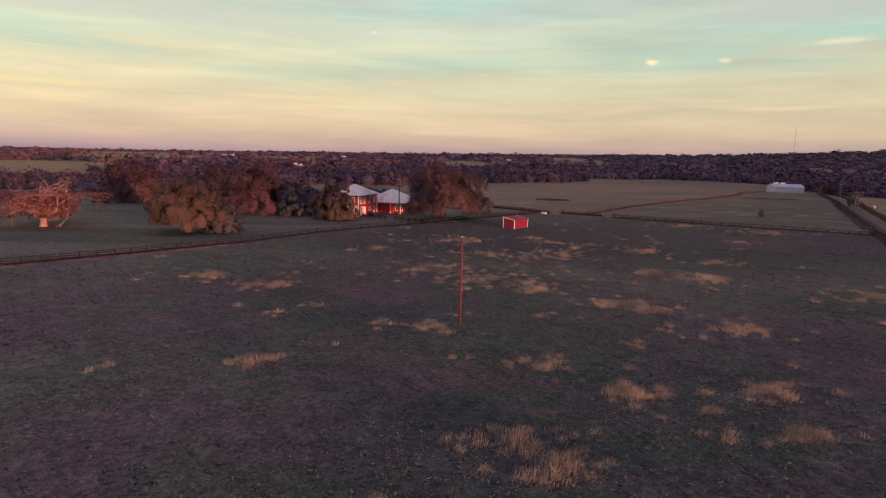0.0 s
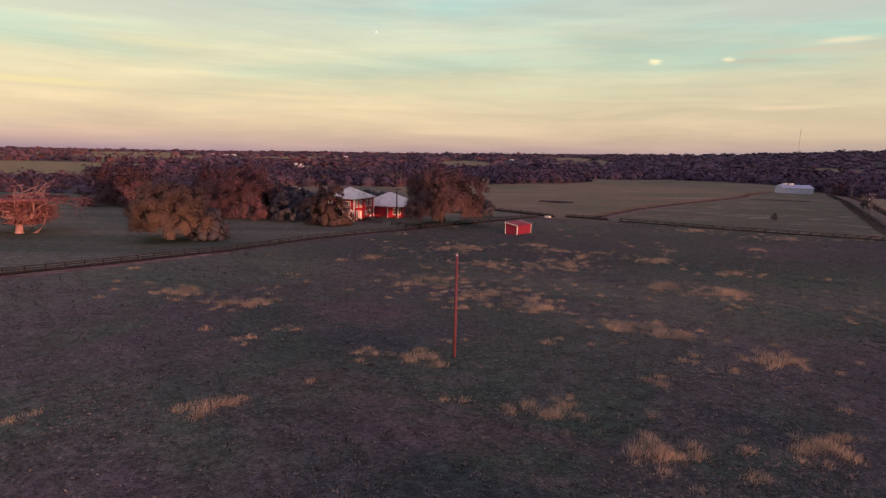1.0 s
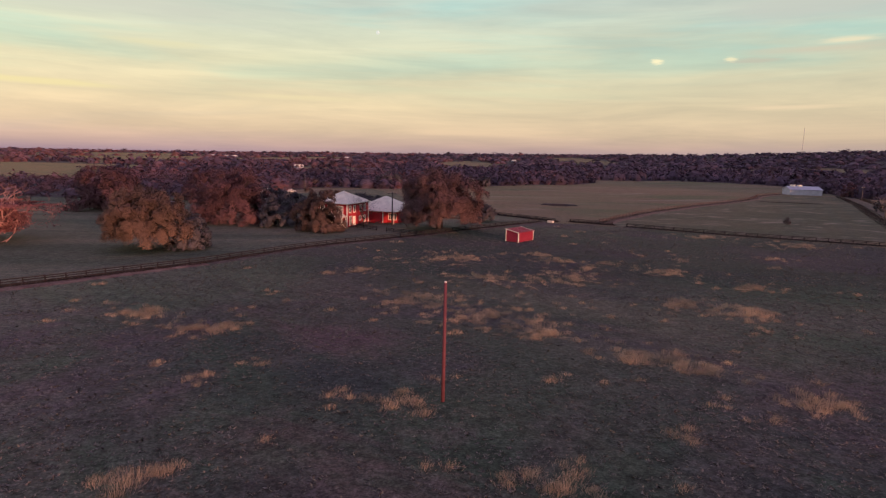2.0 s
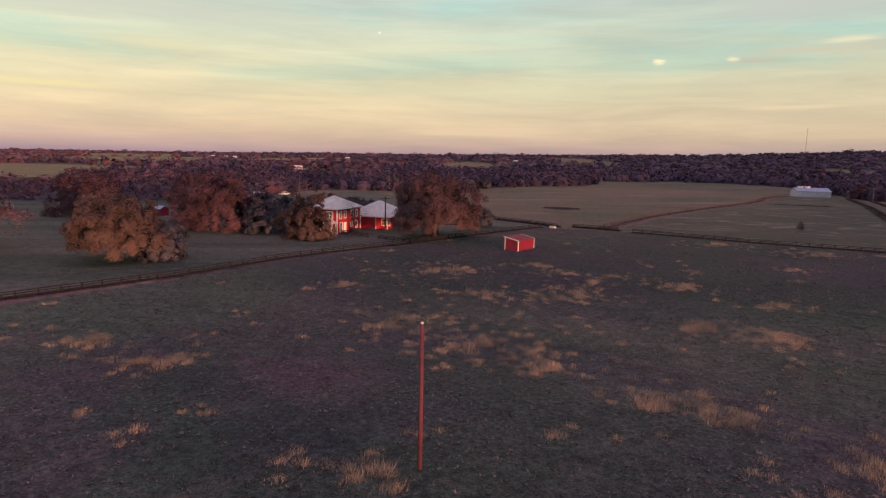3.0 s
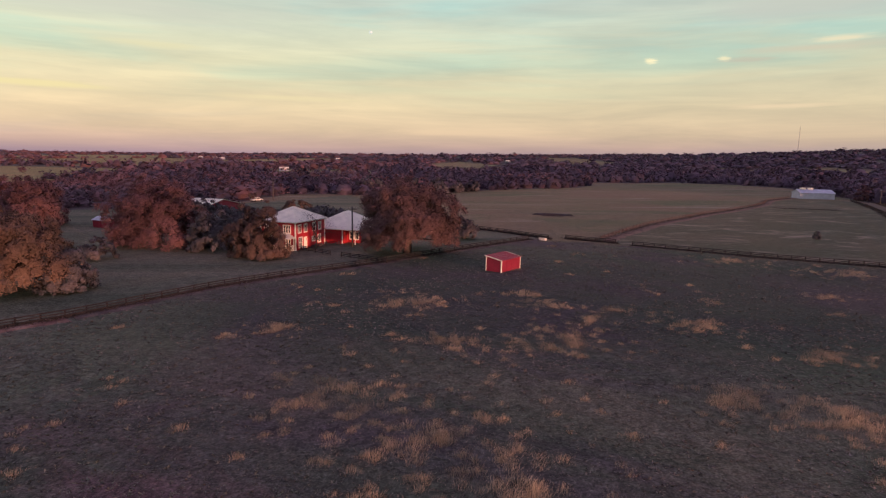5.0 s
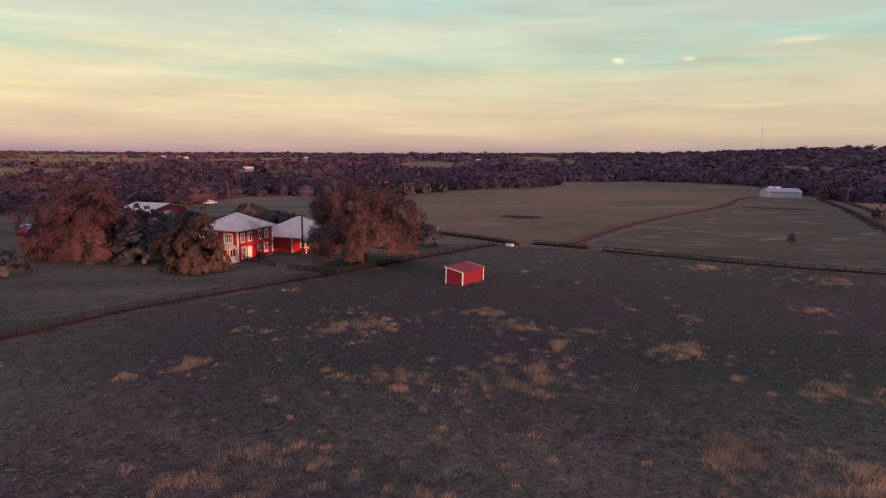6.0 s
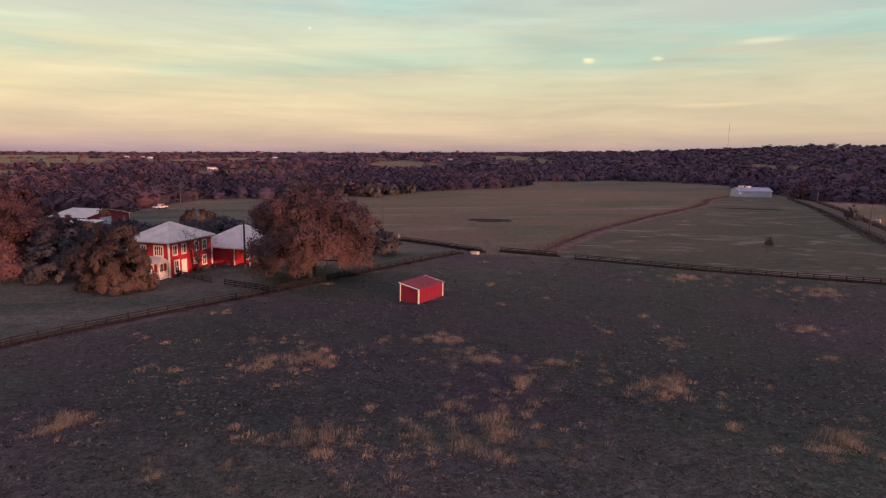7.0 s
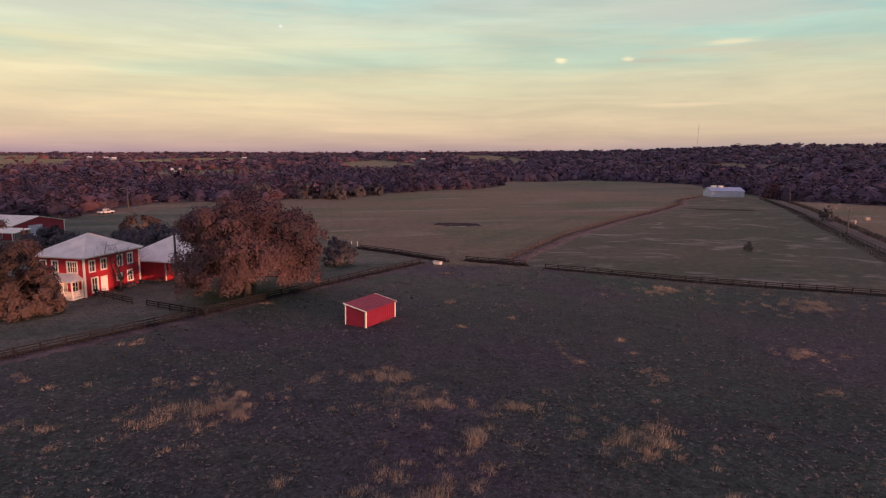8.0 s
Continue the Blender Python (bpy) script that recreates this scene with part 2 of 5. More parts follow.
def raw_mesh(name, verts, faces, mat):
    """A mesh straight from arrays: verts n x 3, faces m x 3 or m x 4."""
    me = bpy.data.meshes.new(name)
    verts, faces = np.asarray(verts, np.float32), np.asarray(faces, np.int32)
    k = faces.shape[1]
    me.vertices.add(len(verts))
    me.vertices.foreach_set("co", verts.ravel())
    me.loops.add(faces.size)
    me.loops.foreach_set("vertex_index", faces.ravel())
    me.polygons.add(len(faces))
    me.polygons.foreach_set("loop_start", np.arange(0, faces.size, k, dtype=np.int32))
    me.update(calc_edges=True)
    me.materials.append(mat)
    return me


def part(name, data, parent, label="", at=None):
    """One mesh object under a thing or a part."""
    ob = new(name, data)
    ob.parent = parent
    if at is not None:
        ob.matrix_basis = at
    return tagged(ob, label)


def thing(name, at, label, category, group="", kind=""):
    """An Empty at a thing's base, to carry its parts."""
    ob = new(name)
    ob.matrix_basis = at
    return tagged(ob, label, category, group, kind)


# ---- ground ----
HEADINGS, RISES = (-60, -36, 0, 20, 36, 60), (3, 6, 26, 42, 66, 70)


def height(x, y):
    """The lie of the land: a low swell in the meadow, hills far off."""
    x, y = np.asarray(x, float), np.asarray(y, float)
    swell = 0.7 * np.exp(-((y - 30) / 55) ** 2)
    r = np.hypot(x, y)
    s = np.clip((r - 650) / 1900, 0, 1)
    rise = np.interp(np.degrees(np.arctan2(x, y)), HEADINGS, RISES)
    roll = 3.0 * np.sin(x / 210 + 1.0) * np.sin(y / 260 + 0.6) * np.clip((r - 500) / 800, 0, 1)
    return swell + rise * s * s * (3 - 2 * s) + roll


def h1(x, y):
    return float(height(x, y))


FENCE_A = [(-112, 18), (-59.2, 78.3), (-46.2, 93.6), (-36, 106.2), (-26.3, 122.3), (-19, 131), (-5, 145.5), (9, 161.5), (17, 170.4), (27.4, 181.4)]
FENCE_C = [(49.5, 173.8), (60, 167), (71.6, 159.5), (94, 148.6), (170, 108)]
WOODS_EDGE = [(-700, -300), (-700, 205), (-300, 195), (-167, 226), (-130, 224), (-108, 235), (-92, 250), (-76, 262), (-70, 330), (-30, 335), (-11, 356),
              (2, 352), (12, 370), (41, 408), (103, 458), (122, 505), (127, 548), (167, 552), (208, 580), (250, 570), (272, 512), (268, 486), (246, 430), (236, 380),
              (226, 350), (240, 326), (253, 313), (360, 200), (800, -300)]


def inside(px, py, poly):
    """Which points lie in a polygon."""
    res = np.zeros(np.shape(px), bool)
    for (x0, y0), (x1, y1) in zip(poly, poly[1:] + poly[:1]):
        c = ((y0 > py) != (y1 > py))
        with np.errstate(divide="ignore", invalid="ignore"):
            res ^= c & (px < (x1 - x0) * (py - y0) / (y1 - y0 + 1e-12) + x0)
    return res


CLEARINGS = [(-272, 392, 52, 48), (-335, 490, 85, 90), (-420, 600, 150, 120), (-760, 900, 160, 200), (-430, 900, 60, 140), (-830, 1500, 200, 300), (-139, 700, 78, 150), (-560, 1100, 130, 260), (40, 1150, 70, 260), (590, 900, 55, 100), (470, 960, 30, 90), (-330, 1350, 90, 330), (330, 1500, 60, 250)]
FAR_HOUSES = [(-182, 745, 20), (-470, 1330, 60), (-585, 1500, -20), (1245, 1630, 15), (-250, 1480, 40), (150, 1420, 10), (-520, 1420, 0)]
MEADOW = FENCE_A + FENCE_C[:4] + [(330, 0), (330, -200), (-200, -200)]
LAWN = [(-260, -60)] + FENCE_A + [(32, 182), (14, 201), (-5, 240), (-40, 330), (-75, 262), (-170, 226), (-260, 200)]


def grow(a, b, n):
    return list(np.geomspace(a, b, n))


gx = np.array([-x for x in grow(210, 4900, 36)][::-1] + list(np.arange(-204, 304, 4.0)) + grow(310, 4900, 34))
gy = np.array([-x for x in grow(70, 4900, 26)][::-1] + list(np.arange(-64, 604, 4.0)) + grow(612, 4900, 36))
GX, GY = np.meshgrid(gx, gy)
gv = np.stack([GX, GY, height(GX, GY)], -1).reshape(-1, 3)
ni = len(gx)
ii = (np.arange(len(gy) - 1)[:, None] * ni + np.arange(ni - 1)[None, :]).ravel()
gf = np.stack([ii, ii + 1, ii + ni + 1, ii + ni], -1)


def ground_material():
    m = bpy.data.materials.new("pasture_ground")
    m.use_nodes = True
    nt = m.node_tree
    bsdf = nt.nodes["Principled BSDF"]
    tc = node(nt, "ShaderNodeTexCoord")

    def noise_at(scale, detail=5.0, stretch=(1, 1, 1), turn=0.0, dist=0.0, drawn=0.0):
        """drawn: the noise is drawn out so many times along the direction turn."""
        mp = node(nt, "ShaderNodeMapping", Scale=(drawn, 1, 1) if drawn else stretch, Rotation=(0, 0, turn))
        mp.vector_type = "TEXTURE" if drawn else "POINT"
        nt.links.new(tc.outputs["Object"], mp.inputs[0])
        n = node(nt, "ShaderNodeTexNoise", Scale=scale, Detail=detail, Roughness=0.6, Distortion=dist)
        nt.links.new(mp.outputs[0], n.inputs[0])
        return n.outputs[0]

    def step(sock, a, b):
        r = ramp(nt, [(a, (0, 0, 0)), (b, (1, 1, 1))])
        nt.links.new(sock, r.inputs[0])
        return r.outputs[0]

    green, brown, straw, olive = (0.05, 0.078, 0.046), (0.1, 0.066, 0.07), (0.14, 0.112, 0.088), (0.2, 0.152, 0.084)
    big = step(noise_at(0.03, 6, (1, 1, 1), 0, 0.6), 0.37, 0.54)
    col = mixrgb(nt, big, brown, green)
    mid = step(noise_at(0.16, 6), 0.56, 0.72)
    col = mixrgb(nt, mid, col, straw)
    swath = step(noise_at(0.075, 5, turn=-0.7, dist=0.7, drawn=4.5), 0.5, 0.64)
    col = mixrgb(nt, swath, col, (0.044, 0.048, 0.046))
    ruddy = step(noise_at(0.06, 5, turn=-0.62, dist=0.9, drawn=4.0), 0.54, 0.68)
    col = mixrgb(nt, ruddy, col, (0.13, 0.076, 0.075))
    at_sward = node(nt, "ShaderNodeAttribute")
    at_sward.attribute_name = "sward"
    sward = mixrgb(nt, step(noise_at(0.05, 6, turn=-0.5, dist=0.8, drawn=3.0), 0.36, 0.6), (0.08, 0.104, 0.058), (0.145, 0.13, 0.084))
    sward = mixrgb(nt, step(noise_at(0.06, 5, turn=-0.6, dist=0.6, drawn=3.0), 0.54, 0.66), sward, (0.082, 0.059, 0.066))
    col = mixrgb(nt, at_sward.outputs["Fac"], col, sward)
    # Lighter meadow colours towards the left.
    at_pale_zone = node(nt, "ShaderNodeAttribute")
    at_pale_zone.attribute_name = "pale_zone"
    pale_zone = mixrgb(nt, big, (0.155, 0.112, 0.1), (0.12, 0.135, 0.08))
    col = mixrgb(nt, at_pale_zone.outputs["Fac"], col, pale_zone)
    # Darker meadow colours over a broad zone in the middle distance.
    at_dark_zone = node(nt, "ShaderNodeAttribute")
    at_dark_zone.attribute_name = "dark_zone"
    col = mixrgb(nt, at_dark_zone.outputs["Fac"], col, mixrgb(nt, big, (0.058, 0.04, 0.05), (0.042, 0.05, 0.038)))
    at_field = node(nt, "ShaderNodeAttribute")
    at_field.attribute_name = "pasture"
    far_a = mixrgb(nt, step(noise_at(0.011, 4, (0.8, 1.3, 1), 0.2, 0.5), 0.42, 0.58), (0.21, 0.14, 0.085), (0.132, 0.134, 0.064))
    far_a = mixrgb(nt, step(noise_at(0.05, 5, turn=0.1, drawn=5.0), 0.42, 0.62), far_a, olive)
    far_a = mixrgb(nt, step(noise_at(0.1, 6, turn=0.2, dist=0.8, drawn=7.0), 0.55, 0.66), far_a, (0.27, 0.215, 0.14))
    col = mixrgb(nt, at_field.outputs["Fac"], col, far_a)
    at_pad = node(nt, "ShaderNodeAttribute")
    at_pad.attribute_name = "paddock"
    pad = mixrgb(nt, step(noise_at(0.03, 5, (0.6, 1.2, 1), -0.3), 0.4, 0.65), (0.088, 0.09, 0.052), (0.128, 0.108, 0.066))
    pad = mixrgb(nt, step(noise_at(0.12, 7, turn=-0.25, dist=1.4, drawn=2.2), 0.55, 0.66), pad, (0.26, 0.22, 0.15))
    col = mixrgb(nt, at_pad.outputs["Fac"], col, pad)
    at_lawn = node(nt, "ShaderNodeAttribute")
    at_lawn.attribute_name = "lawn"
    # Long light and dark streaks stand in for tree shadows across the lawn.
    lawn = mixrgb(nt, step(noise_at(0.07, 4, turn=0.12, dist=0.4, drawn=7.0), 0.38, 0.6), (0.088, 0.1, 0.062), (0.16, 0.15, 0.095))
    col = mixrgb(nt, at_lawn.outputs["Fac"], col, lawn)
    at_woods = node(nt, "ShaderNodeAttribute")
    at_woods.attribute_name = "leaf_litter"
    col = mixrgb(nt, at_woods.outputs["Fac"], col, (0.075, 0.055, 0.056))
    at_stub = node(nt, "ShaderNodeAttribute")
    at_stub.attribute_name = "stubble"
    col = mixrgb(nt, at_stub.outputs["Fac"], col, mixrgb(nt, big, (0.36, 0.235, 0.1), (0.27, 0.22, 0.085)))
    at_lane = node(nt, "ShaderNodeAttribute")
    at_lane.attribute_name = "lane"
    col = mixrgb(nt, at_lane.outputs["Fac"], col, (0.115, 0.088, 0.075))
    for sc, lo, hi in ((0.55, 0.75, 1.25), (2.4, 0.55, 1.45), (7.0, 0.5, 1.55)):
        fr = ramp(nt, [(0.32, (lo,) * 3), (0.68, (hi,) * 3)])
        nt.links.new(noise_at(sc, 5), fr.inputs[0])
        col = mixrgb(nt, 1.0, col, fr.outputs[0], "MULTIPLY")
    col = mixrgb(nt, 1.0, col, (0.78, 0.74, 0.85), "MULTIPLY")
    nt.links.new(col, bsdf.inputs["Base Color"])
    bsdf.inputs["Roughness"].default_value = 0.95
    bsdf.inputs["Specular IOR Level"].default_value = 0.1
    # short upright grass: fuzz that catches light at low angles
    bsdf.inputs["Sheen Weight"].default_value = 0.05
    bsdf.inputs["Sheen Roughness"].default_value = 0.45
    bsdf.inputs["Sheen Tint"].default_value = (0.5, 0.52, 0.4, 1)
    b = node(nt, "ShaderNodeBump", Strength=0.5, Distance=0.2)
    nt.links.new(noise_at(3.0, 5), b.inputs["Height"])
    nt.links.new(b.outputs[0], bsdf.inputs["Normal"])
    return m


def dist_to_line(px, py, line):
    d = np.full(np.shape(px), 1e9)
    for (x0, y0), (x1, y1) in zip(line, line[1:]):
        t = np.clip(((px - x0) * (x1 - x0) + (py - y0) * (y1 - y0)) / ((x1 - x0) ** 2 + (y1 - y0) ** 2), 0, 1)
        d = np.minimum(d, np.hypot(px - x0 - t * (x1 - x0), py - y0 - t * (y1 - y0)))
    return d


ground_me = raw_mesh("ground", gv, gf, ground_material())
ground_me.polygons.foreach_set("use_smooth", np.ones(len(gf), bool))
in_meadow, in_lawn = inside(gv[:, 0], gv[:, 1], MEADOW), inside(gv[:, 0], gv[:, 1], LAWN)
LANE_E = [(226, 352), (194, 290), (167, 244), (146, 207), (122, 165), (95, 115)]
TRACK_D = [(44, 181), (54.6, 198), (68, 218), (100, 256), (137, 296), (157, 321), (172, 347), (200, 374)]
lane = np.clip(1.3 - dist_to_line(gv[:, 0], gv[:, 1], LANE_E) / 2.6, 0, 0.85) + 0.35 * np.clip(1.4 - dist_to_line(gv[:, 0], gv[:, 1], TRACK_D) / 2.5, 0, 1)
in_woods = ~inside(gv[:, 0], gv[:, 1], WOODS_EDGE)
for cx, cy, ax, ay in CLEARINGS:
    in_woods &= ((gv[:, 0] - cx) / ax) ** 2 + ((gv[:, 1] - cy) / ay) ** 2 > 1
stubble = np.zeros(len(gv))
for cx, cy, ax, ay in CLEARINGS:
    stubble[((gv[:, 0] - cx) / ax) ** 2 + ((gv[:, 1] - cy) / ay) ** 2 < 1.1] = 1.0 if cx < -260 else 0.3
sward = np.clip((gv[:, 1] - 52 + 16 * np.sin(gv[:, 0] / 17 + np.sin(gv[:, 1] / 23))) / 45, 0, 0.85) * in_meadow
wander = 9 * np.sin(gv[:, 1] / 13 + np.sin(gv[:, 0] / 11))
pale_zone = np.clip((-4 - gv[:, 0] + wander) / 40, 0, 0.8) * in_meadow
dark_zone = np.clip((gv[:, 0] + 30 + wander) / 30, 0, 0.8) * np.clip((gv[:, 1] - 88) / 16, 0, 1) * np.clip((175 - gv[:, 1]) / 35, 0, 1) * in_meadow
PADDOCK = TRACK_D + LANE_E[:5] + FENCE_C[:4][::-1]
for nm, vals in (("paddock", inside(gv[:, 0], gv[:, 1], PADDOCK)), ("leaf_litter", in_woods), ("pasture", ~in_meadow & ~in_lawn), ("lawn", in_lawn), ("lane", lane), ("sward", sward), ("stubble", stubble), ("pale_zone", pale_zone), ("dark_zone", dark_zone)):
    ground_me.attributes.new(nm, "FLOAT", "POINT").data.foreach_set("value", np.asarray(vals, np.float32))
ground = tagged(new("ground", ground_me), "rolling pasture with mown lawn and rough weedy meadow", "ground", "", "structure")


# ---- foliage helpers ----
def leaf_quads(rng, centres, normals, size, jitter=0.45):
    """Leaf sprays: one tilted quad at each centre."""
    n = len(centres)
    nrm = normals + rng.normal(0, jitter, (n, 3))
    nrm /= np.linalg.norm(nrm, axis=1, keepdims=True) + 1e-9
    a = np.cross(nrm, rng.normal(0, 1, (n, 3)))
    a /= np.linalg.norm(a, axis=1, keepdims=True) + 1e-9
    b = np.cross(nrm, a)
    s = size * rng.uniform(0.45, 1.1, (n, 1))
    l = s * rng.uniform(1.5, 2.8, (n, 1))
    v = np.stack([centres - a * s * 0.5 - b * l * 0.35, centres + a * s * 0.5 - b * l * 0.5, centres + a * s * 0.35 + b * l * 0.5, centres - a * s * 0.5 + b * l * 0.35], 1)
    return v.reshape(-1, 3), np.arange(n * 4, dtype=np.int32).reshape(-1, 4)


def leaf_tris(rng, centres, normals, size, jitter=0.45):
    """Slim leaf sprays: one pointed triangle at each centre."""
    v, _ = leaf_quads(rng, centres, normals, size, jitter)
    v = v.reshape(-1, 4, 3)[:, :3].reshape(-1, 3)
    return v, np.arange(len(v), dtype=np.int32).reshape(-1, 3)


def facing(v, normals):
    """Turns each triangle so that its front looks along its own outward direction."""
    t = v.reshape(-1, 3, 3).copy()
    g = np.cross(t[:, 1] - t[:, 0], t[:, 2] - t[:, 0])
    back = (g * normals).sum(1) < 0
    t[back] = t[back][:, [0, 2, 1]]
    return t.reshape(-1, 3)


def soften(me, normals, each=3):
    """Rounds a crown's shading: each spray takes the crown's own outward direction."""
    me.polygons.foreach_set("use_smooth", np.ones(len(me.polygons), bool))
    nrm = normals / (np.linalg.norm(normals, axis=1, keepdims=True) + 1e-9)
    me.normals_split_custom_set_from_vertices(np.repeat(nrm, each, 0).tolist())


def crown_points(rng, h, r, skirt, clumps, leaves, lumpy=0.25, floor=0.25, loose=1.0):
    """Points, outward directions and shading directions of the leaves of a crown made of many rounded clumps, and the clumps' middles and sizes."""
    z0 = skirt * h
    th = rng.uniform(0, 2 * np.pi, clumps)
    low, mid_z = (-0.15, 0.14) if skirt < 0.05 else (-0.5, 0.34)
    el = np.arcsin(rng.uniform(low, 1.0, clumps))
    bulge = 1 + lumpy * 0.22 * (np.sin(th * 3 + rng.uniform(0, 6)) + np.sin(th * 5 + el * 4 + rng.uniform(0, 6)) + np.sin(th * 2 - el * 6 + rng.uniform(0, 6)))
    rad = r * rng.uniform(0.07, 0.165, clumps) * np.where(rng.random(clumps) < 0.2, 0.65, 1)
    k = np.where(rng.random(clumps) < 0.72, rng.uniform(0.86, 1.02, clumps), rng.uniform(0.5, 0.86, clumps)) * bulge - rad / r
    squash = np.abs(np.cos(el)) ** 0.8
    mid = np.stack([r * k * squash * np.cos(th), r * k * squash * np.sin(th), z0 + (h - z0) * (mid_z + (1 - mid_z) * k * np.sin(el))], 1)
    which = rng.choice(clumps, leaves, p=rad ** 2 / (rad ** 2).sum())
    d = rng.normal(0, 1, (leaves, 3))
    d /= np.linalg.norm(d, axis=1, keepdims=True)
    out = mid[which] - np.array([0, 0, z0 + 0.15 * (h - z0)])
    out /= np.linalg.norm(out, axis=1, keepdims=True) + 1e-9
    d = d + 0.75 * out + np.array([0, 0, 0.25])
    d /= np.linalg.norm(d, axis=1, keepdims=True)
    wave = 1 + 0.24 * np.sin(d[:, 0] * 7 + which) * np.sin(d[:, 1] * 6 + 2 * which + d[:, 2] * 5)
    p = mid[which] + d * (rad[which] * wave * rng.uniform(0.4, 1.2, leaves))[:, None]
    strays = rng.random(leaves) < 0.28 * loose
    p += (strays * rng.uniform(0.0, 0.7, leaves) * rad[which])[:, None] * d
    hang = 0.55 * loose * rad[which] * np.clip(0.4 - d[:, 2], 0, 1) * rng.random(leaves)
    p[:, 2] -= hang
    p[:, 2] = np.maximum(p[:, 2], floor + 0.1 * h * rng.random(leaves) ** 2)
    soft = 0.36 * d + 0.36 * out + np.array([0, 0, 0.42]) + rng.normal(0, 0.18, (leaves, 3))
    return p, d, soft, mid, rad


def tree(name, label, x, y, h, r, seed, leafmat, leaves=5000, size=0.5, skirt=0.12, clumps=46, trunk=0.4, lean=(0, 0), group="", floor=0.25, lumpy=0.25):
    rng = np.random.default_rng(seed)
    t = thing(name, pose(x, y, h1(x, y) - 0.05), label, "tree" if h > 4 else "shrub", group)
    p, d, soft, mid, rad = crown_points(rng, h, r, skirt, clumps, leaves, lumpy, floor)
    v, f = leaf_tris(rng, p, d, size, 0.5)
    bm = bmesh.new()
    fork = Vector((lean[0] * 0.4, lean[1] * 0.4, h * 0.22 + 0.4))
    tube(bm, [(0, 0, 0), (0.02, 0, 0.25), fork * 0.6, fork], [trunk * 1.5, trunk * 1.1, trunk * 0.95, trunk * 0.85], 10)
    part("trunk", as_mesh("trunk", bm, BARK, True), t)
    for i in np.argsort(-rad)[:12 if h > 6 else 5]:
        m = Vector(mid[i])
        bend = fork.lerp(m, 0.5) + Vector((0, 0, 0.08 * h * rng.uniform(-0.4, 1)))
        k = trunk * rng.uniform(0.35, 0.6)
        bm = bmesh.new()
        tube(bm, [fork - Vector((0, 0, 0.3)), fork.lerp(bend, 0.5), bend, m], [k, k * 0.8, k * 0.6, k * 0.2], 6)
        part("limb", as_mesh("limb", bm, BARK, True), t)
    me = raw_mesh("crown", facing(v, soft), f, leafmat)
    soften(me, soft)
    part("crown", me, t)
    return t


# ---- buildings ----
def wall_boxes(bm, length, z0, z1, thick, holes):
    """A wall along +x from 0, its face at y = 0 and its thickness towards +y, with openings (x0, x1, z0, z1) right through it."""
    xs = sorted({0.0, length, *[v for h in holes for v in h[:2]]})
    for a, b in zip(xs, xs[1:]):
        m = (a + b) / 2
        cuts = sorted((h[2], h[3]) for h in holes if h[0] < m < h[1])
        low = z0
        for c0, c1 in cuts:
            if c0 > low:
                box(bm, a, b, 0, thick, low, c0)
            low = c1
        if low < z1:
            box(bm, a, b, 0, thick, low, z1)


def window_meshes(w, h, bars=1):
    """Frame with mullions, and pane, of a window w by h, its foot's middle at the origin, looking to -y."""
    bm = bmesh.new()
    f = 0.2
    box(bm, -w / 2 - f, -w / 2, -0.06, 0.1, -f, h + f)
    box(bm, w / 2, w / 2 + f, -0.06, 0.1, -f, h + f)
    box(bm, -w / 2, w / 2, -0.06, 0.1, h, h + f)
    box(bm, -w / 2, w / 2, -0.09, 0.1, -f, 0)
    for k in range(bars):
        x = -w / 2 + w * (k + 1) / (bars + 1)
        box(bm, x - 0.035, x + 0.035, 0.0, 0.07, 0, h)
    box(bm, -w / 2, w / 2, 0.003, 0.073, h * 0.5 - 0.03, h * 0.5 + 0.03)
    pane = bmesh.new()
    box(pane, -w / 2, w / 2, 0.09, 0.11, 0, h)
    return as_mesh("window_frame", bm, WHITE_TRIM), as_mesh("pane", pane, GLASS)


def put_window(parent, at, meshes):
    f = part("window_frame", meshes[0], parent, "white-trimmed sash window", at)
    part("pane", meshes[1], f)
    return f


def hip_roof(bm, x0, x1, y0, y1, z0, z1, over, ridge=0.0):
    """A closed hip roof with overhang; ridge: its length along y."""
    cx, cy = (x0 + x1) / 2, (y0 + y1) / 2
    lo = [bm.verts.new(p) for p in ((x0 - over, y0 - over, z0), (x1 + over, y0 - over, z0), (x1 + over, y1 + over, z0), (x0 - over, y1 + over, z0))]
    up = [bm.verts.new((v.co.x, v.co.y, z0 + 0.18)) for v in lo]
    a, b = bm.verts.new((cx, cy - ridge / 2 - 0.05, z1)), bm.verts.new((cx, cy + ridge / 2 + 0.05, z1))
    bm.faces.new(lo[::-1])
    for i in range(4):
        bm.faces.new((lo[i], lo[(i + 1) % 4], up[(i + 1) % 4], up[i]))
    bm.faces.new((up[0], up[1], a))
    bm.faces.new((up[1], up[2], b, a))
    bm.faces.new((up[2], up[3], b))
    bm.faces.new((up[3], up[0], a, b))


def seams(parent, x0, x1, y0, y1, z0, z1, over, n, mat):
    """Ribs along the hips of a hip roof."""
    cx, cy = (x0 + x1) / 2, (y0 + y1) / 2
    for ex, ey in ((x0 - over, y0 - over), (x1 + over, y0 - over), (x1 + over, y1 + over), (x0 - over, y1 + over)):
        bm = bmesh.new()
        tube(bm, [(ex, ey, z0 + 0.19), (cx, cy, z1 + 0.02)], [0.07, 0.07], 6)
        part("hip_cap", as_mesh("hip_cap", bm, mat), parent)


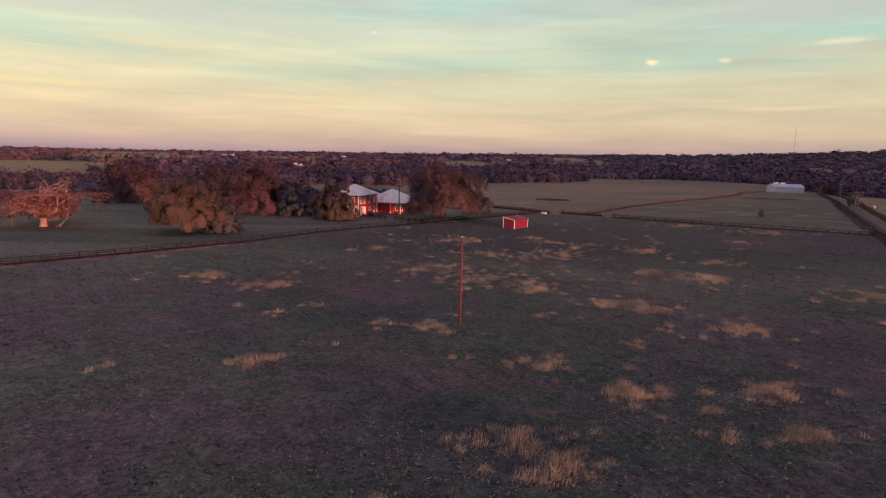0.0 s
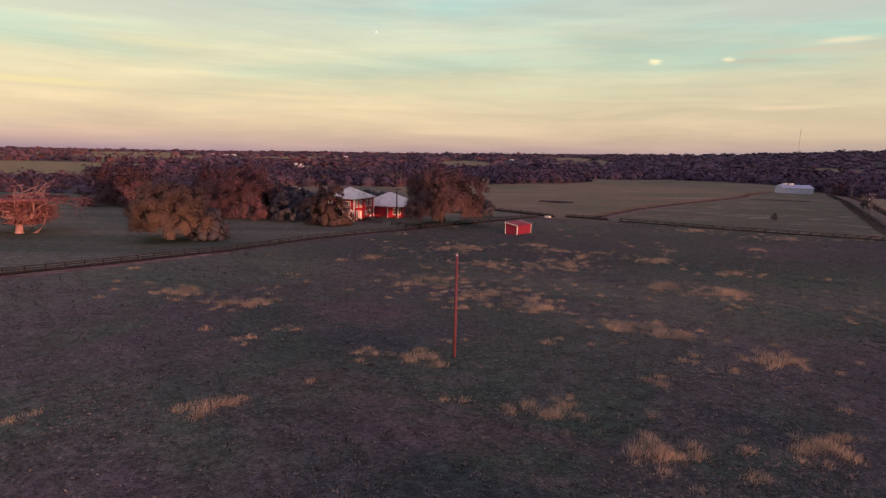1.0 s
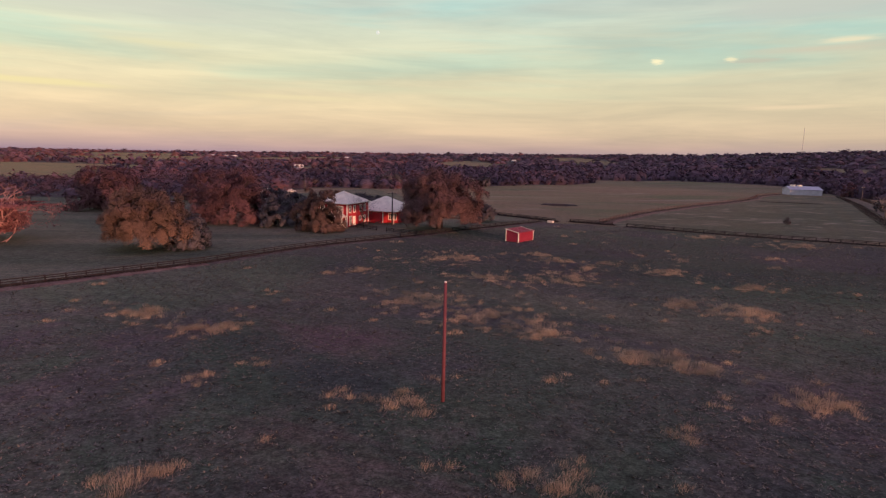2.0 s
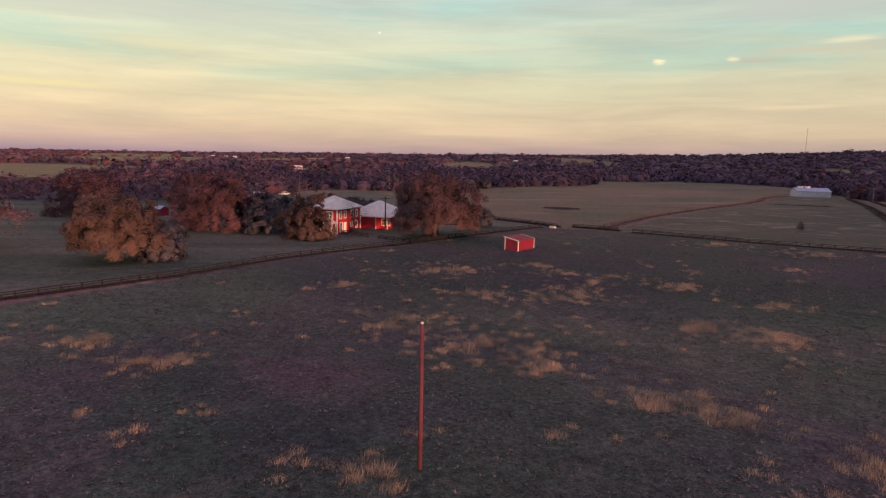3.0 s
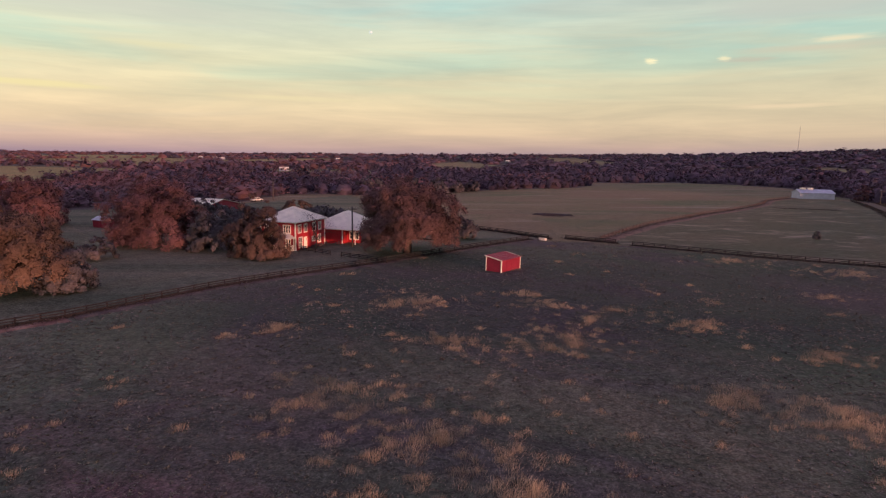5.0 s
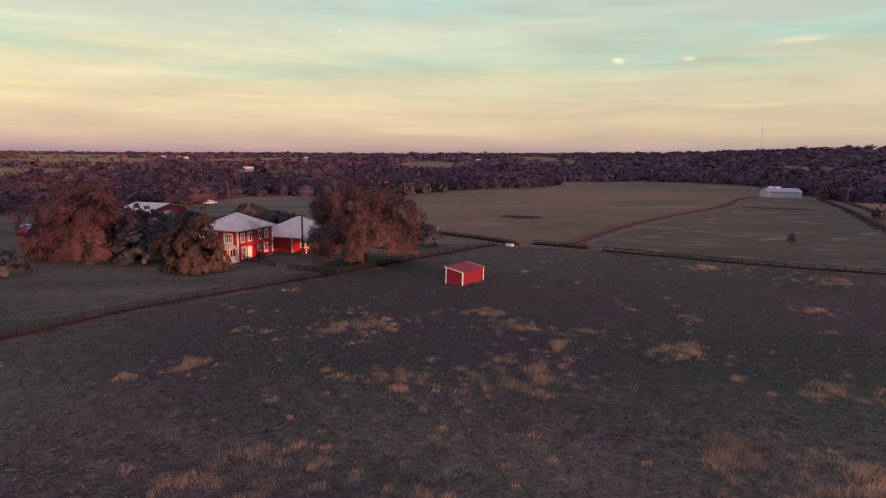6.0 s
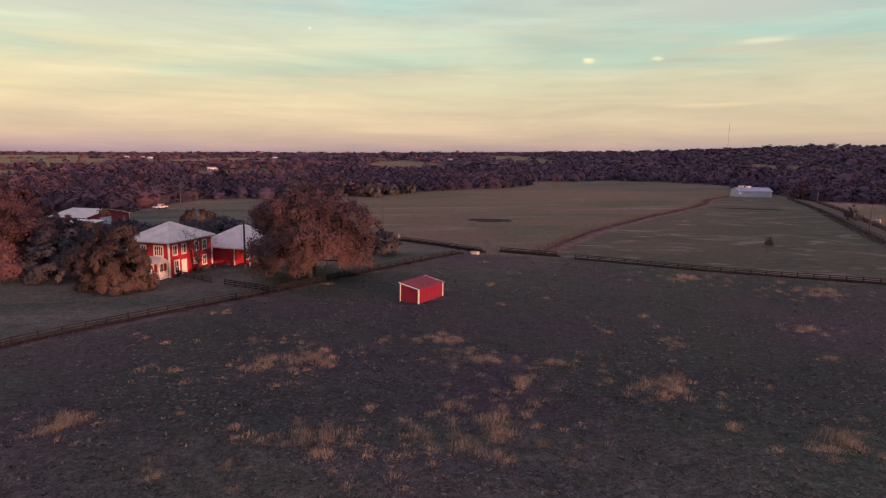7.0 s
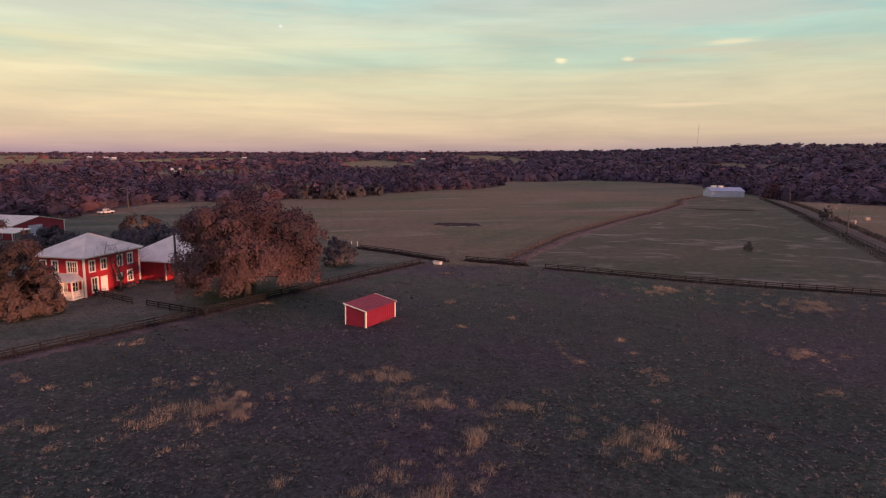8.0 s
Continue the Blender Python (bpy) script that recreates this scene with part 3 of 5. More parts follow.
def farmhouse():
    t = thing("farmhouse", pose(-22.6, 157.2, h1(-22, 158), 0, 0, -20), "two-storey red farmhouse with pale hip roof and white window trim", "house")
    L, W, H = 10.8, 8.0, 5.55
    upper = [(1.45, 0.85, 3.55, 4.95), (3.6, 0.85, 3.55, 4.95), (6.8, 0.85, 3.55, 4.95), (8.9, 0.85, 3.55, 4.95)]
    lower = [(1.75, 0.95, 0.55, 2.45), (3.5, 1.0, 0.15, 2.35), (6.5, 0.85, 1.35, 2.15), (8.75, 0.9, 0.85, 2.3)]
    front = [(W - 1.95, 1.5, 3.55, 4.95), (W - 4.8, 0.8, 3.55, 4.95), (W - 6.8, 0.8, 3.55, 4.95),
             (W - 1.7, 0.9, 0.6, 2.3), (W - 3.6, 1.0, 0.15, 2.25), (W - 5.4, 0.9, 0.6, 2.3)]
    for nm, wins, at, ln in (("side_wall", upper + lower, pose(0, 0, 0, 0, 0, 90), L), ("front_wall", front, pose(-W, 0, 0), W),
                             ("back_wall", [], pose(0, L, 0, 0, 0, 180), W), ("far_wall", [], pose(-W, L, 0, 0, 0, -90), L)):
        bm = bmesh.new()
        wall_boxes(bm, ln, -0.3, H, 0.2, [(c - w / 2, c + w / 2, a, b) for c, w, a, b in wins])
        wl = part(nm, as_mesh(nm, bm, RED_WALL), t, "", at)
        for c, w, a, b in wins:
            if a < 0.3:
                bmd = bmesh.new()
                box(bmd, -w / 2, w / 2, 0.06, 0.11, 0, b - a)
                box(bmd, -w / 2 + 0.12, w / 2 - 0.12, 0.03, 0.06, 0.15, 0.9)
                bmf = bmesh.new()
                for q in ((-w / 2 - 0.13, -w / 2), (w / 2, w / 2 + 0.13)):
                    box(bmf, q[0], q[1], -0.05, 0.1, 0, b - a + 0.13)
                box(bmf, -w / 2, w / 2, -0.05, 0.1, b - a, b - a + 0.13)
                d = part("door", as_mesh("door", bmd, WHITE_TRIM), wl, "white panelled door", pose(c, 0, a))
            else:
                put_window(wl, pose(c, 0, a), window_meshes(w, b - a, 1 if w < 1.2 else 3))
                continue
            part("door_frame", as_mesh("door_frame", bmf, WHITE_TRIM), wl, "", pose(c, 0, a))
    bm = bmesh.new()
    box(bm, -W + 0.25, -0.25, 0.25, L - 0.25, 2.7, 2.9)
    part("upper_floor", as_mesh("upper_floor", bm, DARK_VOID), t)
    for x, y in ((0, 0), (0, L), (-W, 0), (-W, L)):
        bm = bmesh.new()
        sx, sy = (1 if x == 0 else -1), (-1 if y == 0 else 1)
        box(bm, min(x, x + sx * 0.035) - 0.1, max(x, x + sx * 0.035) + 0.1, min(y, y + sy * 0.035) - 0.1, max(y, y + sy * 0.035) + 0.1, 0, H - 0.01)
        part("corner_board", as_mesh("corner_board", bm, WHITE_TRIM), t, "white corner board")
    bm = bmesh.new()
    hip_roof(bm, -W, 0, 0, L, H, 8.35, 0.55, 0.8)
    part("roof", as_mesh("roof", bm, ROOF_PALE), t, "pale standing-seam hip roof")
    seams(t, -W, 0, 0, L, H, 8.35, 0.55, 4, ROOF_PALE)
    # porch
    p0, p1, py = -6.2, -0.35, -1.95
    bm = bmesh.new()
    box(bm, p0 - 0.1, p1 + 0.1, py - 0.1, -0.005, -0.2, 0.28)
    part("porch_floor", as_mesh("porch_floor", bm, WHITE_TRIM), t)
    bm = bmesh.new()
    lo = [bm.verts.new(q) for q in ((p0 - 0.3, py - 0.3, 2.5), (p1 + 0.3, py - 0.3, 2.5), (p1 + 0.3, -0.01, 2.5), (p0 - 0.3, -0.01, 2.5))]
    up = [bm.verts.new((v.co.x, v.co.y, 2.66)) for v in lo]
    r0, r1 = bm.verts.new((p0 + 0.9, -0.01, 3.35)), bm.verts.new((p1 - 0.9, -0.01, 3.35))
    bm.faces.new(lo[::-1])
    for i in range(4):
        bm.faces.new((lo[i], lo[(i + 1) % 4], up[(i + 1) % 4], up[i]))
    bm.faces.new((up[0], up[1], r1, r0))
    bm.faces.new((up[1], up[2], r1))
    bm.faces.new((up[3], up[0], r0))
    bm.faces.new((up[2], up[3], r0, r1))
    part("porch_roof", as_mesh("porch_roof", bm, ROOF_PALE), t)
    bm = bmesh.new()
    box(bm, -0.08, 0.08, -0.08, 0.08, 0.28, 2.5)
    post = as_mesh("porch_post", bm, WHITE_TRIM)
    for x, y in [(p0 + k * (p1 - p0) / 4, py) for k in range(5)] + [(p1, -0.12)]:
        part("porch_post", post, t, "", pose(x, y, 0))
    bm = bmesh.new()
    box(bm, p0 + 0.09, p1 - 0.09, py - 0.03, py + 0.03, 1.15, 1.22)
    box(bm, p0 + 0.09, p1 - 0.09, py - 0.03, py + 0.03, 0.4, 0.46)
    for k in range(1, 40):
        x = p0 + k * (p1 - p0) / 40
        box(bm, x - 0.03, x + 0.03, py - 0.02, py + 0.02, 0.46, 1.15)
    part("porch_rail", as_mesh("porch_rail", bm, WHITE_TRIM), t)
    bm = bmesh.new()
    box(bm, p1 - 0.03, p1 + 0.03, py + 0.09, -0.21, 1.15, 1.22)
    box(bm, p1 - 0.03, p1 + 0.03, py + 0.09, -0.21, 0.4, 0.46)
    for k in range(1, 14):
        y = py + k * (-py) / 14
        box(bm, p1 - 0.02, p1 + 0.02, y - 0.03, y + 0.03, 0.46, 1.15)
    part("porch_rail", as_mesh("porch_rail", bm, WHITE_TRIM), t)


def annex():
    t = thing("garage_annex", pose(-22.6, 157.2, h1(-15, 170), 0, 0, -19), "single-storey red outbuilding with broad pale hip roof beside the house", "outbuilding")
    x0, x1, y0, y1, H = -4.4, 3.5, 12.7, 25.6, 3.05
    wins = []
    wing = [(0.95, 0.8, 0.9, 2.3), (2.15, 0.8, 0.9, 2.3)]
    for nm, ws, at, ln in (("front_wall", [], pose(x0, y0, 0), x1 - x0), ("side_wall", wins, pose(x1, y0, 0, 0, 0, 90), y1 - y0), ("wing_wall", wing, pose(x1 + 0.005, y0 + 2.5, 0), 3.1),
                           ("wing_side_wall", [], pose(x1 + 3.1, y0 + 2.71, 0, 0, 0, 90), y1 - y0 - 2.8),
                           ("back_wall", [], pose(x1, y1, 0, 0, 0, 180), x1 - x0), ("far_wall", [], pose(x0, y1, 0, 0, 0, -90), y1 - y0)):
        bm = bmesh.new()
        wall_boxes(bm, ln, -0.2, H, 0.2, [(c - w / 2, c + w / 2, a, b) for c, w, a, b in ws])
        wl = part(nm, as_mesh(nm, bm, RED_WALL), t, "", at)
        for c, w, a, b in ws:
            put_window(wl, pose(c, 0, a), window_meshes(w, b - a))
    bm = bmesh.new()
    box(bm, x1 - 0.12, x1 + 0.05, y0 - 0.05, y0 + 0.12, 0, H - 0.01)
    part("corner_board", as_mesh("corner_board", bm, WHITE_TRIM), t, "white corner board")
    bm = bmesh.new()
    hip_roof(bm, x0, x1 + 3.2, y0, y1, H, 6.6, 0.6, 2.0)
    part("roof", as_mesh("roof", bm, ROOF_PALE), t, "pale hip roof")
    bm = bmesh.new()
    box(bm, x1 + 2.95, x1 + 3.1, y0 + 0.05, y0 + 0.2, 0, H - 0.01)
    part("porch_post", as_mesh("porch_post", bm, WHITE_TRIM), t, "white porch post")


def gable_roof(bm, x0, x1, y0, y1, z0, z1, over, thick=0.14):
    """Two slabs of a gable roof with its ridge along x."""
    cy = (y0 + y1) / 2
    s = (z1 - z0) / (cy - y0)
    for ya, sg in ((y0 - over, 1), (y1 + over, -1)):
        za = z0 - over * s
        vs = []
        for dz in (0.02, thick):
            for x in (x0 - over, x1 + over):
                vs.append(bm.verts.new((x, ya, za + dz)))
                vs.append(bm.verts.new((x, cy + sg * 0.002, z1 + dz)))
        a0, b0, a1, b1, c0, d0, c1, d1 = vs
        for f in ((a0, a1, b1, b0), (c0, d0, d1, c1), (a0, c0, c1, a1), (b0, b1, d1, d0), (a0, b0, d0, c0), (a1, c1, d1, b1)):
            bm.faces.new(f)


def gable_body(bm, x0, x1, y0, y1, z0, z1):
    cy = (y0 + y1) / 2
    prof = [(y0, -0.3), (y1, -0.3), (y1, z0), (cy, z1), (y0, z0)]
    a, b = [bm.verts.new((x0, y, z)) for y, z in prof], [bm.verts.new((x1, y, z)) for y, z in prof]
    bm.faces.new(a[::-1])
    bm.faces.new(b)
    for i in range(5):
        bm.faces.new((a[i], a[(i + 1) % 5], b[(i + 1) % 5], b[i]))


def red_barn():
    t = thing("red_barn", pose(-63.8, 217, h1(-62, 217), 0, 0, -18), "long red metal barn with pale roof behind the farmhouse", "barn")
    bm = bmesh.new()
    gable_body(bm, -10.8, 0, 0, 15, 3.3, 4.9)
    part("body", as_mesh("body", bm, RED_METAL), t)
    bm = bmesh.new()
    gable_roof(bm, -10.8, 0, 0, 15, 3.3, 4.9, 0.35)
    part("roof", as_mesh("roof", bm, ROOF_PALE), t, "pale ribbed metal roof")
    bm = bmesh.new()
    box(bm, 0.01, 0.06, 4.4, 8.4, 0.0, 3.0)
    part("roller_door", as_mesh("roller_door", bm, WHITE_METAL), t, "white roller door")
    bm = bmesh.new()
    box(bm, 0.01, 0.05, 11.0, 13.2, 1.2, 2.2)
    part("window", as_mesh("window", bm, GLASS), t)
    for y in (0, 15):
        bm = bmesh.new()
        box(bm, -0.1, 0.05, y - 0.1, y + 0.1, -0.2, 3.2)
        part("corner_trim", as_mesh("corner_trim", bm, WHITE_TRIM), t)
    for k in range(1, 11):
        bm = bmesh.new()
        tube(bm, [(-k, -0.3, 3.37), (-k, 7.45, 5.05)], [0.035, 0.035], 4)
        part("roof_rib", as_mesh("roof_rib", bm, ROOF_PALE), t)
    c = thing("carport", pose(-58.5, 208, h1(-58, 208), 0, 0, -18), "open carport with flat pale metal roof by the barn", "carport")
    bm = bmesh.new()
    box(bm, -8, 0, 0, 4.5, 2.7, 2.85)
    for v in bm.verts:
        v.co.z += v.co.y * 0.12
    part("roof", as_mesh("roof", bm, ROOF_PALE), c)
    for x in (-7.8, -4, -0.2):
        for y in (0.2, 4.3):
            bm = bmesh.new()
            tube(bm, [(x, y, 0), (x, y, 2.72 + y * 0.12)], [0.07, 0.07], 6)
            part("post", as_mesh("post", bm, STEEL), c)
    bm = bmesh.new()
    box(bm, -3.9, -0.3, 4.28, 4.34, 0.0, 3.0)
    part("side_panel", as_mesh("side_panel", bm, WHITE_METAL), c)


def small_red_shed():
    t = thing("garden_shed", pose(-79, 189.5, h1(-79, 189), 0, 0, -25), "small red shed with pale roof among trees", "shed")
    bm = bmesh.new()
    gable_body(bm, -2.0, 2.0, -1.5, 1.5, 1.9, 2.6)
    part("body", as_mesh("body", bm, RED_METAL), t)
    bm = bmesh.new()
    gable_roof(bm, -2.0, 2.0, -1.5, 1.5, 1.9, 2.6, 0.25, 0.1)
    part("roof", as_mesh("roof", bm, WHITE_METAL), t, "pale metal roof")
    bm = bmesh.new()
    box(bm, -0.5, 0.5, -1.55, -1.505, 0, 1.8)
    part("door", as_mesh("door", bm, RED_METAL), t)


def loafing_shed():
    """Open field shelter with a single-pitch roof: near corner at the origin, x along the sunlit long side."""
    t = thing("field_shelter", pose(16.5, 138.2, h1(16, 139), 0, 0, 52), "red metal livestock shelter with white trim standing in the meadow", "shed")
    L, W, hl, hh = 6.0, 3.1, 2.0, 2.52

    def zt(y):
        return hl + (hh - hl) * y / W
    bm = bmesh.new()
    box(bm, 0.0, L, 0.0, 0.05, 0.02, hl)
    long_wall = part("long_wall", as_mesh("long_wall", bm, RED_METAL), t)
    bm = bmesh.new()
    box(bm, -0.03, 0.03, -0.025, -0.001, 0.02, hl)
    wall_rib = as_mesh("wall_rib", bm, RED_METAL)
    for k in range(1, 15):
        part("wall_rib", wall_rib, long_wall, "", pose(k * L / 15, 0, 0))
    for nm, x in (("end_wall", 0.0), ("end_wall", L - 0.05)):
        bm = bmesh.new()
        box(bm, x, x + 0.05, 0.06, W, 0.02, hl)
        for v in bm.verts:
            if v.co.z > 1:
                v.co.z = zt(v.co.y)
        part(nm, as_mesh(nm, bm, RED_METAL), t)
    bm = bmesh.new()
    box(bm, -0.12, L + 0.12, -0.15, W + 0.2, 0.0, 0.06)
    for v in bm.verts:
        v.co.z += zt(v.co.y) + 0.003
    roof = part("roof", as_mesh("roof", bm, RED_METAL), t, "red ribbed metal roof")
    bm = bmesh.new()
    box(bm, -0.03, 0.03, -0.15, W + 0.2, 0.06, 0.09)
    for v in bm.verts:
        v.co.z += zt(v.co.y) + 0.003
    rib = as_mesh("rib", bm, RED_METAL)
    for k in range(16):
        part("rib", rib, roof, "", pose(-0.05 + k * (L + 0.1) / 15, 0, 0))
    trims = [(-0.05, 0.11, -0.05, 0.0, 0.0, hl), (-0.05, 0.0, 0.0, 0.12, 0.0, hl), (-0.05, 0.0, W - 0.1, W + 0.04, 0.0, hh - 0.02),
             (L - 0.1, L + 0.05, -0.05, 0.0, 0.0, hl), (L, L + 0.05, 0.0, 0.12, 0.0, hl), (L, L + 0.05, W - 0.1, W + 0.04, 0.0, hh - 0.02)]
    for q in trims:
        bm = bmesh.new()
        box(bm, *q)
        part("corner_trim", as_mesh("corner_trim", bm, WHITE_TRIM), t, "white trim board")
    for x in (-0.17, L + 0.12):
        bm = bmesh.new()
        box(bm, x, x + 0.05, -0.2, W + 0.25, -0.01, 0.12)
        for v in bm.verts:
            v.co.z += zt(v.co.y)
        part("rake_trim", as_mesh("rake_trim", bm, WHITE_TRIM), t, "white trim board")


def white_barn():
    t = thing("white_barn", pose(203.6, 371.5, h1(210, 370) - 0.2, 0, 0, -8), "long white metal barn at the far pasture corner", "barn")
    bm = bmesh.new()
    gable_body(bm, 0, 17.8, 0, 11, 3.4, 5.2)
    part("body", as_mesh("body", bm, WHITE_METAL), t)
    bm = bmesh.new()
    gable_roof(bm, 0, 17.8, 0, 11, 3.4, 5.2, 0.3)
    part("roof", as_mesh("roof", bm, WHITE_METAL), t)
    for x in (3.2, 7.2):
        bm = bmesh.new()
        box(bm, x - 1.2, x + 1.2, 4.7, 6.3, 4.9, 5.9)
        box(bm, x - 1.4, x + 1.4, 4.5, 6.5, 5.9, 6.1)
        part("roof_vent", as_mesh("roof_vent", bm, WHITE_TRIM), t)
    for x in (1.0, 6.0):
        bm = bmesh.new()
        box(bm, x, x + 3.2, -0.06, -0.01, 0, 2.8)
        part("sliding_door", as_mesh("sliding_door", bm, WHITE_METAL), t)


def far_house(x, y, turn):
    t = thing("distant_house", pose(x, y, h1(x, y), 0, 0, turn), "small pale farm building among far trees", "house", "distant houses")
    bm = bmesh.new()
    gable_body(bm, -5, 5, -3.2, 3.2, 2.8, 4.4)
    part("body", as_mesh("body", bm, WHITE_METAL), t)
    bm = bmesh.new()
    gable_roof(bm, -5, 5, -3.2, 3.2, 2.8, 4.4, 0.5)
    part("roof", as_mesh("roof", bm, ROOF_PALE), t)
    for k in (-3.4, -1.2, 3.4):
        bm = bmesh.new()
        box(bm, k - 0.7, k + 0.7, -3.28, -3.21, 1.0, 2.5)
        part("window", as_mesh("window", bm, GLASS), t)
    bm = bmesh.new()
    box(bm, 0.8, 1.7, -3.28, -3.21, 0.0, 2.1)
    part("door", as_mesh("door", bm, RED_METAL), t)


for hx, hy, turn in FAR_HOUSES:
    far_house(hx, hy, turn)
farmhouse()
annex()
red_barn()
small_red_shed()
loafing_shed()
white_barn()


# ---- bare earth ----
def earth_strip(name, label, line, wide, mat, seed, shift=0.0):
    """A strip of trodden earth with frayed edges, following the ground."""
    rng = np.random.default_rng(seed)
    pts = np.array(along(line, 1.0))
    d = np.gradient(pts, axis=0)
    d /= np.linalg.norm(d, axis=1, keepdims=True)
    side = np.stack([d[:, 1], -d[:, 0]], 1)
    n = len(pts)
    sway = 0.4 * np.sin(np.arange(n) / 7.0 + seed) + shift
    cols = []
    for k in (-1.0, -0.5, 0.0, 0.5, 1.0):
        w = wide * k * (rng.uniform(0.55, 1.1, n) if abs(k) == 1 else 1.0)
        q = pts + side * (sway + w)[:, None]
        cols.append(np.concatenate([q, (height(q[:, 0], q[:, 1]) + (0.045 if abs(k) < 1 else -0.02))[:, None]], 1))
    v = np.stack(cols, 1).reshape(-1, 3)
    i = (np.arange(n - 1)[:, None] * 5 + np.arange(4)[None, :]).ravel()
    me = raw_mesh(name, v, np.stack([i, i + 1, i + 6, i + 5], -1), mat)
    tagged(new(name, me), label, "track", "", "structure")


# Reddish-brown soil; the left stretch is brighter red, with sunlight put into its colour.
EARTH_RED = material("red_earth", (0.185, 0.078, 0.07), 0.95, 0, 0.5, 0.4, 3.0, 0.4, (0.15, 0.095, 0.076))
EARTH_DARK = material("trodden_earth", (0.07, 0.042, 0.045), 0.95, 0, 0.4, 0.35, 3.0, 0.4, (0.09, 0.066, 0.058))
EARTH_TRACK = material("reddish_track_earth", (0.15, 0.088, 0.07), 0.95, 0, 0.35, 0.4, 3.0, 0.4)


# ---- fences, poles ----
def along(line, step):
    """Points at even steps along a line of corners, each with its heading in degrees."""
    out, left = [], 0.0
    for (x0, y0), (x1, y1) in zip(line, line[1:]):
        ln = math.hypot(x1 - x0, y1 - y0)
        d = left
        while d < ln:
            out.append((x0 + (x1 - x0) * d / ln, y0 + (y1 - y0) * d / ln))
            d += step
        left = d - ln
    return out


def fence(line, step, rails, label, mat, high=0.96, group="pasture fences", thick=0.07):
    pts = along(line, step)
    t = thing("board_fence", pose(0, 0, 0), label, "fence", group)
    bm = bmesh.new()
    box(bm, -thick, thick, -thick, thick, -0.3, high)
    post = as_mesh("post", bm, mat)
    bm = bmesh.new()
    box(bm, 0, 1, -0.025, 0.025, -0.062, 0.062)
    rail = as_mesh("rail", bm, mat)
    for i, (x, y) in enumerate(pts):
        z = h1(x, y)
        part("post", post, t, "", pose(x, y, z, random.uniform(-1.5, 1.5), random.uniform(-1.5, 1.5), random.uniform(0, 20)))
        if i + 1 < len(pts):
            x1, y1 = pts[i + 1]
            z1 = h1(x1, y1)
            d = Vector((x1 - x, y1 - y, z1 - z))
            for k in rails:
                m = Matrix.Translation((x, y, z + k + random.uniform(-0.02, 0.02))) @ d.to_track_quat("X", "Z").to_matrix().to_4x4() @ Matrix.Translation((0, -thick - 0.026, 0)) @ Matrix.Diagonal((d.length * 0.998, 1, 1, 1))
                part("rail", rail, t, "", m)


earth_strip("earth_track", "reddish bare earth track beside the lawn fence", FENCE_A[:4], 1.9, EARTH_RED, 1, 1.2)
earth_strip("earth_track", "dark trodden earth along the meadow fence", FENCE_A[3:], 1.7, EARTH_DARK, 2, 0.6)
earth_strip("pasture_track", "reddish earth track curving across the pasture", TRACK_D, 2.3, EARTH_TRACK, 3, 1.8)
BOARDS = (0.28, 0.58, 0.88)
# Left end takes the sun-reddened boards; the rest carries shade in its colour.
fence([(-112, 18), (-59.2, 78.3)], 2.4, BOARDS, "three-board fence in sun-reddened colour beside the earth track", SUNLIT_BOARDS)
fence(FENCE_A[1:], 2.4, BOARDS, "three-board fence in shade-darkened colour between lawn and meadow", FENCE_WOOD)
fence([(-21.8, 158.4), (-14.8, 152.8)], 2.2, BOARDS, "dark three-board yard fence beside the house", FENCE_WOOD)
fence([(-12.5, 151.3), (-2.6, 144.7)], 2.2, BOARDS, "dark three-board yard fence joining the meadow fence", FENCE_WOOD)
fence([(15.5, 200), (23, 193), (32.4, 182)], 2.4, BOARDS, "dark three-board pasture fence up to the gateway", FENCE_WOOD)
fence([(36.3, 183.2), (46.6, 177)], 2.4, BOARDS, "short dark three-board fence by the gateway", FENCE_WOOD)
fence(FENCE_C, 2.4, BOARDS, "dark three-board fence along the pasture", FENCE_WOOD)
fence(TRACK_D, 3.2, (0.55, 1.0), "reddish wooden post fence along the dirt track", RAW_WOOD, 1.3, "pasture fences", 0.06)
fence([(221, 356), (188.5, 290.5), (168, 252), (145.7, 213), (129.5, 184), (90, 113)], 3.4, (0.5, 1.0), "dark post fence beside the lane", FENCE_WOOD, 1.2, "pasture fences", 0.05)
fence([(227, 344), (199, 290), (166.5, 236), (147, 202), (110, 137)], 3.4, (0.5, 1.0), "dark post fence on the outer side of the lane", FENCE_WOOD, 1.2, "pasture fences", 0.05)


